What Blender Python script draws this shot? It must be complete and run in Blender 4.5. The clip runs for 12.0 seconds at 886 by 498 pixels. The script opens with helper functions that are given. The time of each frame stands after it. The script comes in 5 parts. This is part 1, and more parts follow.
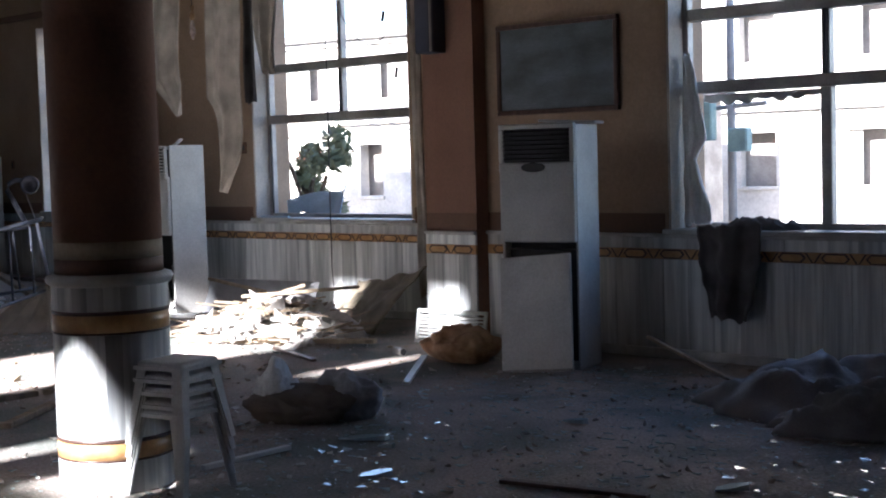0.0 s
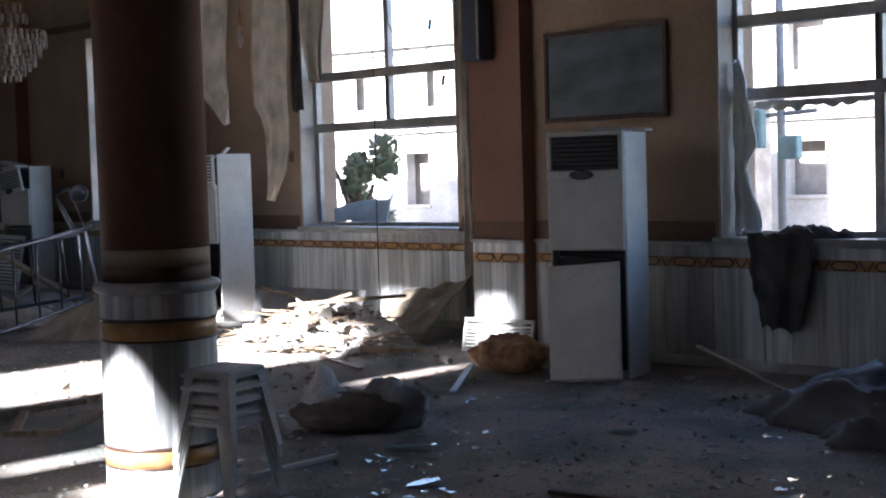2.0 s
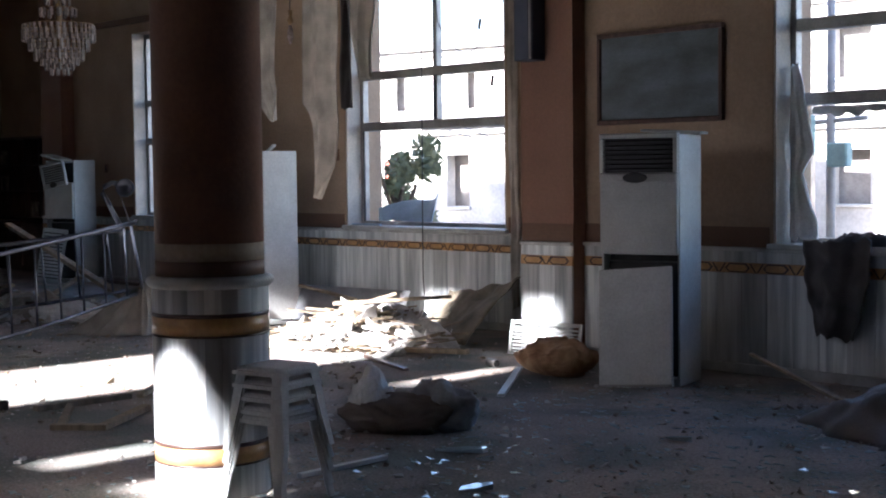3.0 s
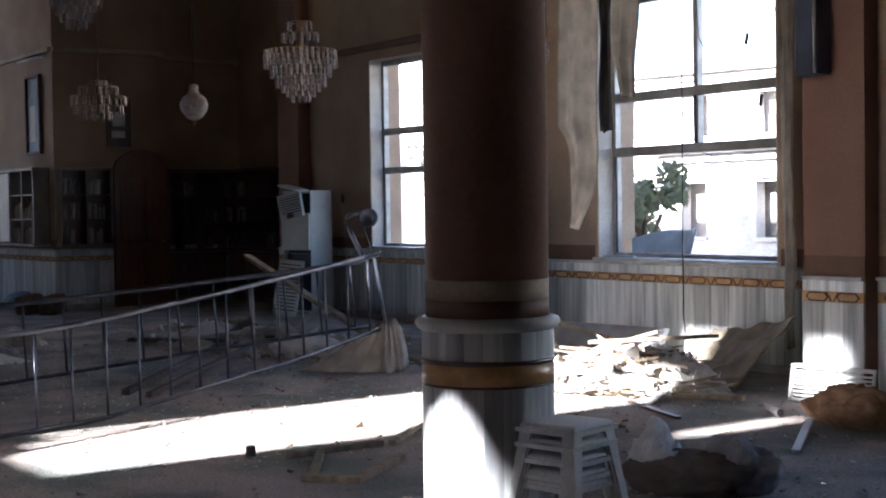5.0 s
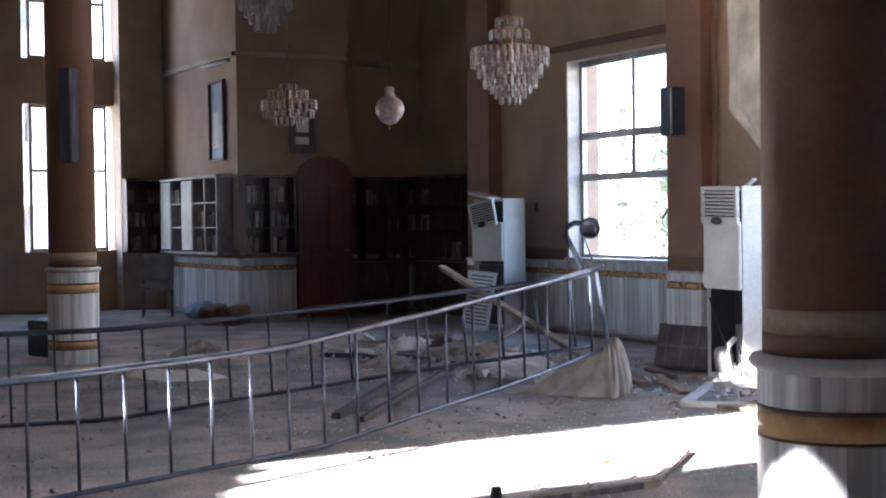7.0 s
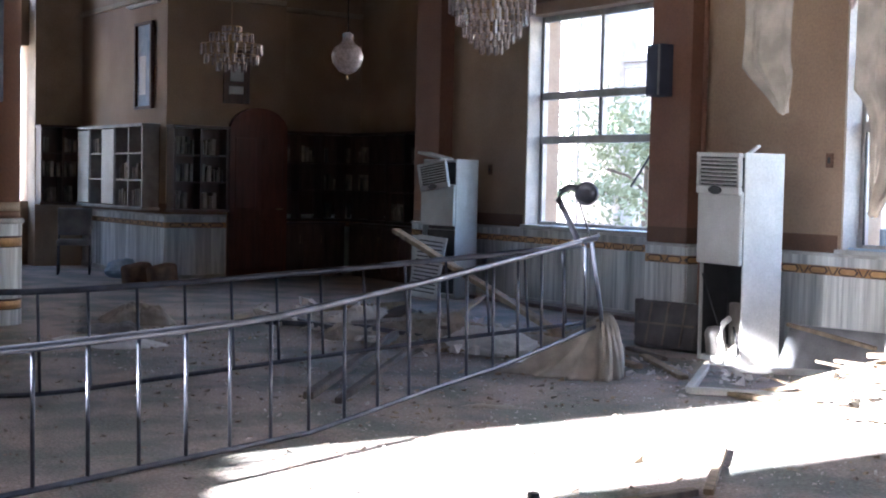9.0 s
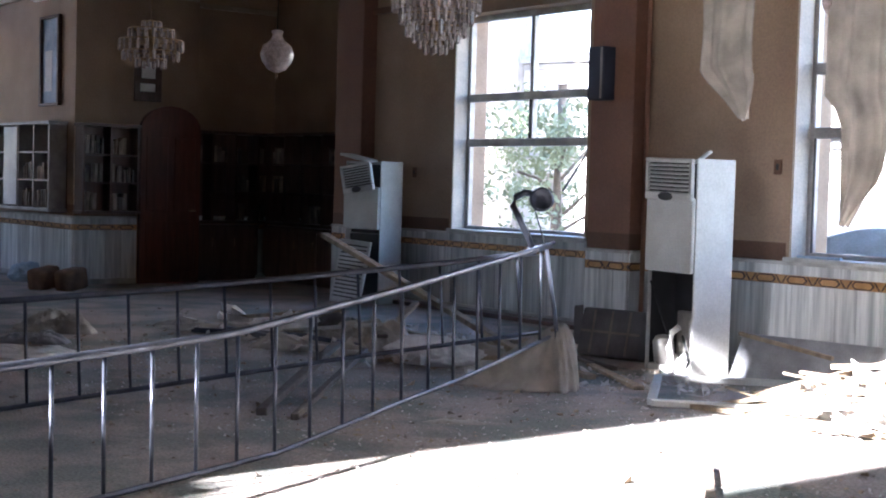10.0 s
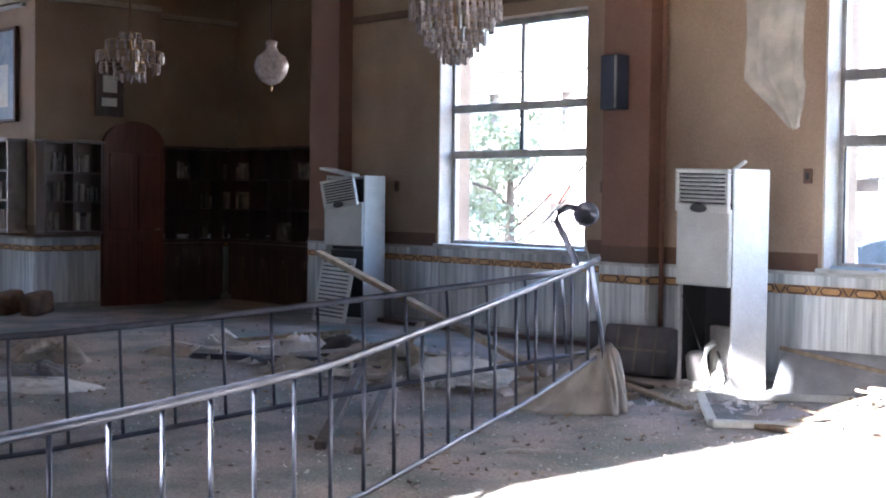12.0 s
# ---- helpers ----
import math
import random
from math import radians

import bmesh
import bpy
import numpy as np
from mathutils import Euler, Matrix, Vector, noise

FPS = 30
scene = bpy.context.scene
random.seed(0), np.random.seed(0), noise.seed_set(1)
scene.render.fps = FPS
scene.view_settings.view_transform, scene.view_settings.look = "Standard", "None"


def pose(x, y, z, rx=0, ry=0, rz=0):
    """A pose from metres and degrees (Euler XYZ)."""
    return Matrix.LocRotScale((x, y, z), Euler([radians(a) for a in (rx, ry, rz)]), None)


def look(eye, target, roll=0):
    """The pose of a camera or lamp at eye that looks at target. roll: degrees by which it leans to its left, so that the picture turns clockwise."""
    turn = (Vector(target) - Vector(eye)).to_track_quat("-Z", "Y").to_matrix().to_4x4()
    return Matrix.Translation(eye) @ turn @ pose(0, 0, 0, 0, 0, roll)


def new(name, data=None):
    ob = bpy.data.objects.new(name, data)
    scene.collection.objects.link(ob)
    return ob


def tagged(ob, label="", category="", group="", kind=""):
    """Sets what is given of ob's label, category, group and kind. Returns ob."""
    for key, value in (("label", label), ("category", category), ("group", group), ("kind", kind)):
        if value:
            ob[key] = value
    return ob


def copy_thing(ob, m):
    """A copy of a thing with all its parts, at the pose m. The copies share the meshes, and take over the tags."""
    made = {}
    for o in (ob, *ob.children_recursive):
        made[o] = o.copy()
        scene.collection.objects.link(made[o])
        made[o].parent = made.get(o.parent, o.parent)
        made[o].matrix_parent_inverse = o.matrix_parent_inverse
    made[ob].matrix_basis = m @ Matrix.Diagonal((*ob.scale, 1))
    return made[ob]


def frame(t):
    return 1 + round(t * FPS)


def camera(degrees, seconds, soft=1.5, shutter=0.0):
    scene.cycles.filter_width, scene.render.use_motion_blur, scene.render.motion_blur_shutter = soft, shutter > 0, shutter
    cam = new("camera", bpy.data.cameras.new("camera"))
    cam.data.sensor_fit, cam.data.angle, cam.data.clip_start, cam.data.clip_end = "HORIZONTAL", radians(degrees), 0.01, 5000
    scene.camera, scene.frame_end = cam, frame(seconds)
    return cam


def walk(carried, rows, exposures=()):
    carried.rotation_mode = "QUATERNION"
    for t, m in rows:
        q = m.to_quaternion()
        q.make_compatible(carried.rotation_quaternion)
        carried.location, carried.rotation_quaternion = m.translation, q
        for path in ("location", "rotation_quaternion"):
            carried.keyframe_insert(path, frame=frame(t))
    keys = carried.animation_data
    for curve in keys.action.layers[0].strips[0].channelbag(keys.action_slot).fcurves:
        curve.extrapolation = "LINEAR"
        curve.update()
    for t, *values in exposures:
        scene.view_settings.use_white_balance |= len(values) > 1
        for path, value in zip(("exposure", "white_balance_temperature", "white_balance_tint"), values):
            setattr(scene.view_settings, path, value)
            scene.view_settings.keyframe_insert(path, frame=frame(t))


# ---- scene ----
cam = camera(35.4, 12.0, 2.0)
PATH = [
    (0, (10.18, -9.658, 1.488), (8.83, -8.187, 1.361), -1.6),
    (0.5, (10.176, -9.668, 1.498), (8.814, -8.209, 1.369), -2.2),
    (1, (10.132, -9.615, 1.468), (8.751, -8.174, 1.346), -2.9),
    (1.5, (10.16, -9.643, 1.486), (8.764, -8.216, 1.369), -2.5),
    (2, (10.137, -9.626, 1.479), (8.739, -8.2, 1.367), -1.7),
    (2.5, (10.063, -9.654, 1.47), (8.661, -8.232, 1.363), -1.5),
    (4.5, (9.464, -9.393, 1.448), (7.867, -8.192, 1.363), 0.6),
    (5, (9.109, -9.306, 1.448), (7.475, -8.154, 1.389), -0.9),
    (5.5, (8.804, -9.157, 1.454), (7.136, -8.056, 1.395), -1.2),
    (6, (8.491, -9.144, 1.449), (6.763, -8.137, 1.413), 0.2),
    (6.5, (8.249, -9.236, 1.481), (6.496, -8.274, 1.438), -0.6),
    (8.5, (6.972, -9.308, 1.421), (5.269, -8.263, 1.344), -0.2),
    (9, (6.658, -9.259, 1.432), (4.987, -8.164, 1.336), 1.2),
    (9.5, (6.392, -9.348, 1.431), (4.78, -8.168, 1.337), 1.1),
    (10, (6.057, -9.439, 1.455), (4.483, -8.208, 1.363), 1.6),
    (10.5, (5.724, -9.452, 1.466), (4.124, -8.255, 1.377), 1.4),
    (11, (5.539, -9.728, 1.473), (3.935, -8.537, 1.402), 0.6),
    (11.5, (5.429, -9.891, 1.444), (3.877, -8.631, 1.376), 0.6),
    (12, (5.086, -9.876, 1.472), (3.599, -8.54, 1.398), 0.7),
]
EXPOSURES = [(0, 2.7, 5750, 16), (2.7, 2.85, 5750, 16), (4.4, 3.2, 5750, 16), (5, 3.2, 5750, 16), (5.9, 3.85, 5750, 16), (6.5, 4.5, 5650, 16), (8.5, 4.45, 5650, 16), (9.5, 4.0, 5650, 16), (10.5, 4.05, 5650, 16), (11, 4.4, 5650, 16), (12, 4.65, 5600, 16)]
walk(cam, [(t, look(eye, target, roll)) for t, eye, target, roll in PATH], EXPOSURES)

# ---- world and sun ----
SUN_EL, SUN_AZ = radians(28), radians(0)
world = bpy.data.worlds.new("world")
scene.world = world
world.use_nodes = True
wn = world.node_tree
sky = wn.nodes.new("ShaderNodeTexSky")
sky.sky_type, sky.sun_disc = "NISHITA", False
sky.sun_elevation, sky.sun_rotation = SUN_EL, radians(180) + SUN_AZ
wn.links.new(sky.outputs[0], wn.nodes["Background"].inputs[0])
wn.nodes["Background"].inputs[1].default_value = 0.12
sun = new("sun", bpy.data.lights.new("sun", "SUN"))
sun.data.energy, sun.data.angle, sun.data.color = 5.0, radians(1.0), (1.0, 0.94, 0.85)
SUN_DIR = Vector((math.sin(SUN_AZ) * math.cos(SUN_EL), math.cos(SUN_AZ) * math.cos(SUN_EL), -math.sin(SUN_EL)))
sun.matrix_world = look((0, -20, 14), Vector((0, -20, 14)) + SUN_DIR)


# ---- materials ----
def material(name, base, rough=0.6, metal=0.0, second=None, scale=6.0, fine=60.0, bump=0.15, amount=0.5, stretch=(1, 1, 1),
             spread=0.0, sharp=(0.35, 0.65), coat=0.0, grain=0.12):
    """A surface with two scales of variation, bump from the finer one, and a tone that differs from piece to piece."""
    m = bpy.data.materials.new(name)
    m.use_nodes = True
    nt, b = m.node_tree, m.node_tree.nodes["Principled BSDF"]
    b.inputs["Roughness"].default_value, b.inputs["Metallic"].default_value = rough, metal
    b.inputs["Coat Weight"].default_value = coat
    co = nt.nodes.new("ShaderNodeTexCoord")
    mp = nt.nodes.new("ShaderNodeMapping")
    mp.inputs["Scale"].default_value = stretch
    nt.links.new(co.outputs["Object"], mp.inputs[0])
    if spread:
        info = nt.nodes.new("ShaderNodeObjectInfo")
        comb = nt.nodes.new("ShaderNodeVectorMath")
        comb.operation = "MULTIPLY_ADD"
        comb.inputs[1].default_value = (37, 53, 71)
        nt.links.new(info.outputs["Random"], comb.inputs[0])
        nt.links.new(mp.outputs[0], comb.inputs[2])
        where = comb.outputs[0]
    else:
        where = mp.outputs[0]
    big, small = nt.nodes.new("ShaderNodeTexNoise"), nt.nodes.new("ShaderNodeTexNoise")
    big.inputs["Scale"].default_value, big.inputs["Detail"].default_value = scale, 6
    small.inputs["Scale"].default_value, small.inputs["Detail"].default_value = fine, 3
    for n in (big, small):
        nt.links.new(where, n.inputs["Vector"])
    ramp = nt.nodes.new("ShaderNodeValToRGB")
    ramp.color_ramp.elements[0].position, ramp.color_ramp.elements[1].position = sharp
    nt.links.new(big.outputs["Fac"], ramp.inputs[0])
    mix = nt.nodes.new("ShaderNodeMix")
    mix.data_type = "RGBA"
    mix.inputs[6].default_value = (*base, 1)
    mix.inputs[7].default_value = (*(second or [c * (1 - amount) for c in base]), 1)
    nt.links.new(ramp.outputs[0], mix.inputs[0])
    hue = nt.nodes.new("ShaderNodeHueSaturation")
    span = nt.nodes.new("ShaderNodeMapRange")
    span.inputs[1].default_value, span.inputs[2].default_value = 0.25, 0.75
    span.inputs[3].default_value, span.inputs[4].default_value = 1 - grain, 1 + grain
    nt.links.new(small.outputs["Fac"], span.inputs[0])
    value = span.outputs[0]
    if spread:
        tone = nt.nodes.new("ShaderNodeMapRange")
        tone.inputs[3].default_value, tone.inputs[4].default_value = 1 - spread, 1 + spread
        nt.links.new(info.outputs["Random"], tone.inputs[0])
        mul = nt.nodes.new("ShaderNodeMath")
        mul.operation = "MULTIPLY"
        nt.links.new(value, mul.inputs[0])
        nt.links.new(tone.outputs[0], mul.inputs[1])
        value = mul.outputs[0]
    nt.links.new(value, hue.inputs["Value"])
    nt.links.new(mix.outputs[2], hue.inputs["Color"])
    nt.links.new(hue.outputs[0], b.inputs["Base Color"])
    if bump:
        bp = nt.nodes.new("ShaderNodeBump")
        bp.inputs["Strength"].default_value, bp.inputs["Distance"].default_value = bump, 0.01
        nt.links.new(small.outputs["Fac"], bp.inputs["Height"])
        nt.links.new(bp.outputs[0], b.inputs["Normal"])
    return m


PAINT_TAN = material("tan_paint", (0.40, 0.29, 0.20), 0.75, second=(0.30, 0.21, 0.145), scale=1.3, fine=45, bump=0.1)
PAINT_RED = material("red_brown_paint", (0.25, 0.13, 0.085), 0.6, second=(0.20, 0.10, 0.065), scale=1.5, fine=40, bump=0.1)
PAINT_STRIPE = material("brown_stripe_paint", (0.16, 0.085, 0.05), 0.6, scale=2, fine=40, bump=0.08, amount=0.25)
PAINT_CREAM = material("cream_paint", (0.45, 0.36, 0.26), 0.7, scale=2, fine=40, bump=0.08, amount=0.25)
PLASTER = material("reveal_plaster", (0.62, 0.56, 0.48), 0.8, scale=3, fine=50, bump=0.15, amount=0.3)
MARBLE = material("veined_marble", (0.70, 0.72, 0.71), 0.28, second=(0.34, 0.37, 0.38), scale=7, fine=25, bump=0.03,
                  stretch=(2.2, 2.2, 0.12), spread=0.27, sharp=(0.40, 0.70))
MARBLE_TOP = material("grey_marble_ledge", (0.58, 0.59, 0.57), 0.4, scale=5, fine=40, bump=0.08, amount=0.4)
BAND = material("amber_stone_band", (0.60, 0.36, 0.16), 0.3, second=(0.44, 0.24, 0.10), scale=9, fine=50, bump=0.04, spread=0.15)
BAND_DARK = material("dark_inlay_stone", (0.085, 0.05, 0.04), 0.35, scale=9, fine=50, bump=0.04, amount=0.3)
FLOOR = material("dusty_carpet", (0.38, 0.32, 0.285), 0.95, second=(0.20, 0.215, 0.195), scale=1.6, fine=60, bump=1.0, sharp=(0.42, 0.6), grain=0.4)
ALU = material("dusty_aluminium", (0.42, 0.40, 0.38), 0.45, 0.35, scale=5, fine=60, bump=0.08, amount=0.35)
STEEL = material("grey_steel_tube", (0.115, 0.125, 0.16), 0.36, 0.65, scale=6, fine=80, bump=0.06, amount=0.45)
AC_WHITE = material("dusty_white_enamel", (0.66, 0.67, 0.65), 0.42, scale=2.5, fine=60, bump=0.05, amount=0.22)
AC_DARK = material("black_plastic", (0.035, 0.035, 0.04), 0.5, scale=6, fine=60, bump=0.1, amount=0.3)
CLOTH = material("dusty_beige_cloth", (0.53, 0.49, 0.43), 0.95, scale=5, fine=160, bump=0.4, amount=0.35)
CLOTH_GREY = material("grey_tarpaulin", (0.36, 0.37, 0.39), 0.6, scale=4, fine=90, bump=0.25, amount=0.4)
WOOD_DARK = material("dark_stained_wood", (0.12, 0.068, 0.052), 0.4, scale=3, fine=30, bump=0.1, stretch=(6, 6, 0.8), amount=0.45)
WOOD_DOOR = material("red_brown_door_wood", (0.17, 0.055, 0.03), 0.4, scale=3, fine=30, bump=0.1, stretch=(6, 6, 0.8), amount=0.35)
WOOD_GREY = material("weathered_grey_wood", (0.33, 0.27, 0.21), 0.85, scale=3, fine=60, bump=0.35, stretch=(5, 5, 1), amount=0.45, spread=0.2)
WOOD_PALE = material("splintered_pale_wood", (0.42, 0.33, 0.23), 0.8, scale=3, fine=60, bump=0.35, stretch=(5, 5, 1), amount=0.4, spread=0.2)
RUBBLE_DULL = material("dull_plaster_grit", (0.45, 0.38, 0.32), 0.95, scale=9, fine=70, bump=0.4, amount=0.5)
RUBBLE = material("broken_plaster", (0.76, 0.73, 0.69), 0.9, scale=9, fine=70, bump=0.5, amount=0.35, spread=0.15)
PLASTIC = material("white_stool_plastic", (0.68, 0.70, 0.70), 0.4, scale=3, fine=60, bump=0.04, amount=0.2)
CEILING = material("ceiling_paint", (0.50, 0.45, 0.38), 0.85, scale=1.2, fine=40, bump=0.15, amount=0.3)
CRYSTAL = material("dusty_crystal", (0.46, 0.38, 0.36), 0.2, scale=30, fine=90, bump=0.05, amount=0.35, spread=0.3)
BRASS = material("tarnished_brass", (0.42, 0.28, 0.16), 0.35, 0.8, scale=9, fine=60, bump=0.05, amount=0.4)
FABRIC_DARK = material("dark_grey_cloth", (0.13, 0.12, 0.12), 0.95, scale=5, fine=120, bump=0.3, amount=0.4)
FABRIC_BROWN = material("dull_brown_cloth", (0.22, 0.18, 0.15), 0.95, scale=5, fine=120, bump=0.3, amount=0.4)
FOAM = material("orange_brown_foam", (0.44, 0.28, 0.17), 0.95, second=(0.24, 0.13, 0.07), scale=8, fine=90, bump=0.6)
BLUE_SHEET = material("pale_blue_sheet", (0.36, 0.48, 0.60), 0.45, scale=4, fine=60, bump=0.1, amount=0.25)
SPEAKER = material("dark_blue_speaker_cloth", (0.055, 0.065, 0.10), 0.7, scale=5, fine=200, bump=0.3, amount=0.25)
BOOKS = material("mixed_book_bindings", (0.36, 0.30, 0.24), 0.7, second=(0.12, 0.10, 0.10), scale=5, fine=60, bump=0.1, spread=0.6)
PAPER = material("white_paper", (0.80, 0.80, 0.78), 0.8, scale=6, fine=60, bump=0.02, amount=0.1)
LANDSCAPE = material("faded_landscape_print", (0.15, 0.18, 0.21), 0.6, second=(0.07, 0.09, 0.09), scale=2.2, fine=30, bump=0.02, stretch=(1, 1, 2.2))
PANEL_BLUE = material("blue_panel", (0.22, 0.32, 0.46), 0.5, second=(0.42, 0.50, 0.58), scale=5, fine=40, bump=0.05)
PANEL_TEAL = material("weathered_teal_metal", (0.30, 0.46, 0.45), 0.6, scale=5, fine=40, bump=0.05, amount=0.3)
FACADE = material("sunlit_render", (0.62, 0.59, 0.54), 0.9, scale=1.2, fine=12, bump=0.1, amount=0.3)
FACADE_GREY = material("grey_concrete", (0.42, 0.41, 0.40), 0.9, scale=1.2, fine=12, bump=0.1, amount=0.35)
BEAM = material("weathered_beam", (0.13, 0.105, 0.09), 0.8, scale=3, fine=50, bump=0.3, stretch=(5, 5, 1), amount=0.4)
DARK_ROOM = material("dark_window_opening", (0.42, 0.39, 0.36), 0.8, scale=2, fine=20, bump=0.0, amount=0.4)
RED_PAINT = material("faded_red_paint", (0.45, 0.10, 0.07), 0.7, scale=3, fine=30, bump=0.05, amount=0.3)
GROUND = material("street_dust", (0.36, 0.33, 0.29), 0.95, scale=0.6, fine=20, bump=0.3, amount=0.35)
LEAF = material("sunlit_leaf", (0.24, 0.27, 0.17), 0.6, second=(0.17, 0.20, 0.11), scale=3, fine=30, bump=0.0)
BARK = material("grey_bark", (0.14, 0.11, 0.08), 0.9, scale=8, fine=60, bump=0.4, amount=0.4)
GLASS_SHARD = material("broken_glass", (0.55, 0.66, 0.68), 0.06, scale=4, fine=40, bump=0.0, amount=0.2)


# ---- building helpers ----
def box(bm, x0, x1, y0, y1, z0, z1):
    vs = [bm.verts.new((x, y, z)) for z in (z0, z1) for x, y in ((x0, y0), (x1, y0), (x1, y1), (x0, y1))]
    for f in ((3, 2, 1, 0), (4, 5, 6, 7), (0, 1, 5, 4), (1, 2, 6, 5), (2, 3, 7, 6), (3, 0, 4, 7)):
        bm.faces.new([vs[i] for i in f])
    return vs


def boxed(x0, x1, y0, y1, z0, z1, bevel=0.0, segments=1):
    bm = bmesh.new()
    box(bm, x0, x1, y0, y1, z0, z1)
    if bevel:
        bmesh.ops.bevel(bm, geom=bm.edges[:], offset=bevel, segments=segments, affect="EDGES", profile=0.5)
    return bm


def turned(profile, n=32, bm=None, centre=(0, 0)):
    """A body of revolution about z from (radius, height) pairs, closed at both ends."""
    bm = bm or bmesh.new()
    rings = []
    for r, z in profile:
        rings.append([bm.verts.new((centre[0] + r * math.cos(2 * math.pi * i / n), centre[1] + r * math.sin(2 * math.pi * i / n), z)) for i in range(n)])
    for a, b in zip(rings, rings[1:]):
        for i in range(n):
            f = bm.faces.new((a[i], a[(i + 1) % n], b[(i + 1) % n], b[i]))
            f.smooth = True
    bm.faces.new(rings[0][::-1])
    bm.faces.new(rings[-1])
    return bm


def tube(points, r, n=8, bm=None):
    """A round bar of one radius along a chain of points."""
    bm = bm or bmesh.new()
    pts = [Vector(p) for p in points]
    rings = []
    for i, p in enumerate(pts):
        way = (pts[min(i + 1, len(pts) - 1)] - pts[max(i - 1, 0)]).normalized()
        side = way.cross(Vector((0, 0, 1)))
        if side.length < 0.05:
            side = way.cross(Vector((1, 0, 0)))
        side.normalize()
        up = side.cross(way)
        rings.append([bm.verts.new(p + r * (math.cos(2 * math.pi * k / n) * side + math.sin(2 * math.pi * k / n) * up)) for k in range(n)])
    for a, b in zip(rings, rings[1:]):
        for k in range(n):
            f = bm.faces.new((a[k], a[(k + 1) % n], b[(k + 1) % n], b[k]))
            f.smooth = True
    bm.faces.new(rings[0][::-1])
    bm.faces.new(rings[-1])
    return bm


def mesh_of(name, bm, mat):
    bmesh.ops.recalc_face_normals(bm, faces=bm.faces[:])
    me = bpy.data.meshes.new(name)
    bm.to_mesh(me)
    bm.free()
    me.materials.append(mat)
    return me


def part(name, bm, mat, parent=None, label=""):
    ob = new(name, mesh_of(name, bm, mat))
    ob.parent = parent
    return tagged(ob, label)


def piece(me, parent, m=None, name=None):
    ob = new(name or me.name, me)
    ob.parent = parent
    if m is not None:
        ob.matrix_basis = m
    return ob


def thing(name, m, label, category, group="", kind=""):
    ob = new(name)
    ob.empty_display_size = 0.1
    ob.matrix_basis = m
    return tagged(ob, label, category, group, kind)


def setting(name, bm, mat, label, category):
    return tagged(part(name, bm, mat), label, category, kind="structure")


# ---- the hall: floor, walls, ceiling ----
SILL, HEAD, TOP = 0.945, 3.45, 7.8
WEST, SOUTH, EAST = -15.2, -12.5, 13.0
W1, W2, W3 = (-5.71, 1.0), (0.02, 0.0), (5.71, -0.86)   # middle and glass line of each window
HALF, REVEAL, THICK = 1.145, 0.24, 0.5


def floor_sheet():
    """The carpet: one sheet, flat but for slight unevenness."""
    nx, ny = 120, 66
    bm = bmesh.new()
    grid = [[bm.verts.new((-15.9 + 29.5 * i / nx, -13.1 + 15.5 * j / ny, 0.006 * noise.noise((i * 0.21, j * 0.23, 0.5)) - 0.003)) for i in range(nx + 1)] for j in range(ny + 1)]
    for j in range(ny):
        for i in range(nx):
            bm.faces.new((grid[j][i], grid[j][i + 1], grid[j + 1][i + 1], grid[j + 1][i])).smooth = True
    under = [bm.verts.new((x, y, -0.3)) for x, y in ((-15.9, -13.1), (13.6, -13.1), (13.6, 2.4), (-15.9, 2.4))]
    bm.faces.new(under[::-1])
    return bm


floor = setting("floor", floor_sheet(), FLOOR, "dusty dull carpet floor strewn with debris", "floor")
setting("ceiling", boxed(-15.9, 13.6, -13.1, 2.4, TOP, TOP + 0.25), CEILING, "plain high painted ceiling in shade", "ceiling")


def bay_wall(name, x0, x1, middle, glass):
    """A stretch of the window wall with its opening, its inner face a reveal's depth in front of the glass."""
    y0, y1 = glass - REVEAL, glass - REVEAL + THICK
    bm = bmesh.new()
    box(bm, x0, middle - HALF, y0, y1, 0, TOP)
    box(bm, middle + HALF, x1, y0, y1, 0, TOP)
    box(bm, middle - HALF, middle + HALF, y0, y1, 0, SILL - 0.03)
    box(bm, middle - HALF, middle + HALF, y0, y1, HEAD, TOP)
    return setting(name, bm, PAINT_TAN, "tan painted wall pierced by a tall window", "wall")


PIL_A, PIL_B, PIL_C = (-9.05, -8.46, 0.55), (-3.30, -2.76, -0.42), (2.29, 2.84, -1.25)  # x0, x1, front
bay_wall("wall_north_west", -9.0, -3.0, *W1)
bay_wall("wall_north", -3.0, 2.56, *W2)
bay_wall("wall_north_east", 2.56, 13.2, *W3)
setting("wall_north_far", boxed(-12.3, -8.7, 1.4, 1.9, 0, TOP), PAINT_TAN, "plain tan painted wall in deep shade", "wall")
for i, (x0, x1, y) in enumerate((PIL_A, PIL_B, PIL_C)):
    setting("pilaster_%d" % (i + 1), boxed(x0, x1, y, y + (1.2, 1.7, 1.5)[i], 0, TOP), PAINT_RED, "red-brown painted pilaster on the window wall", "pilaster")
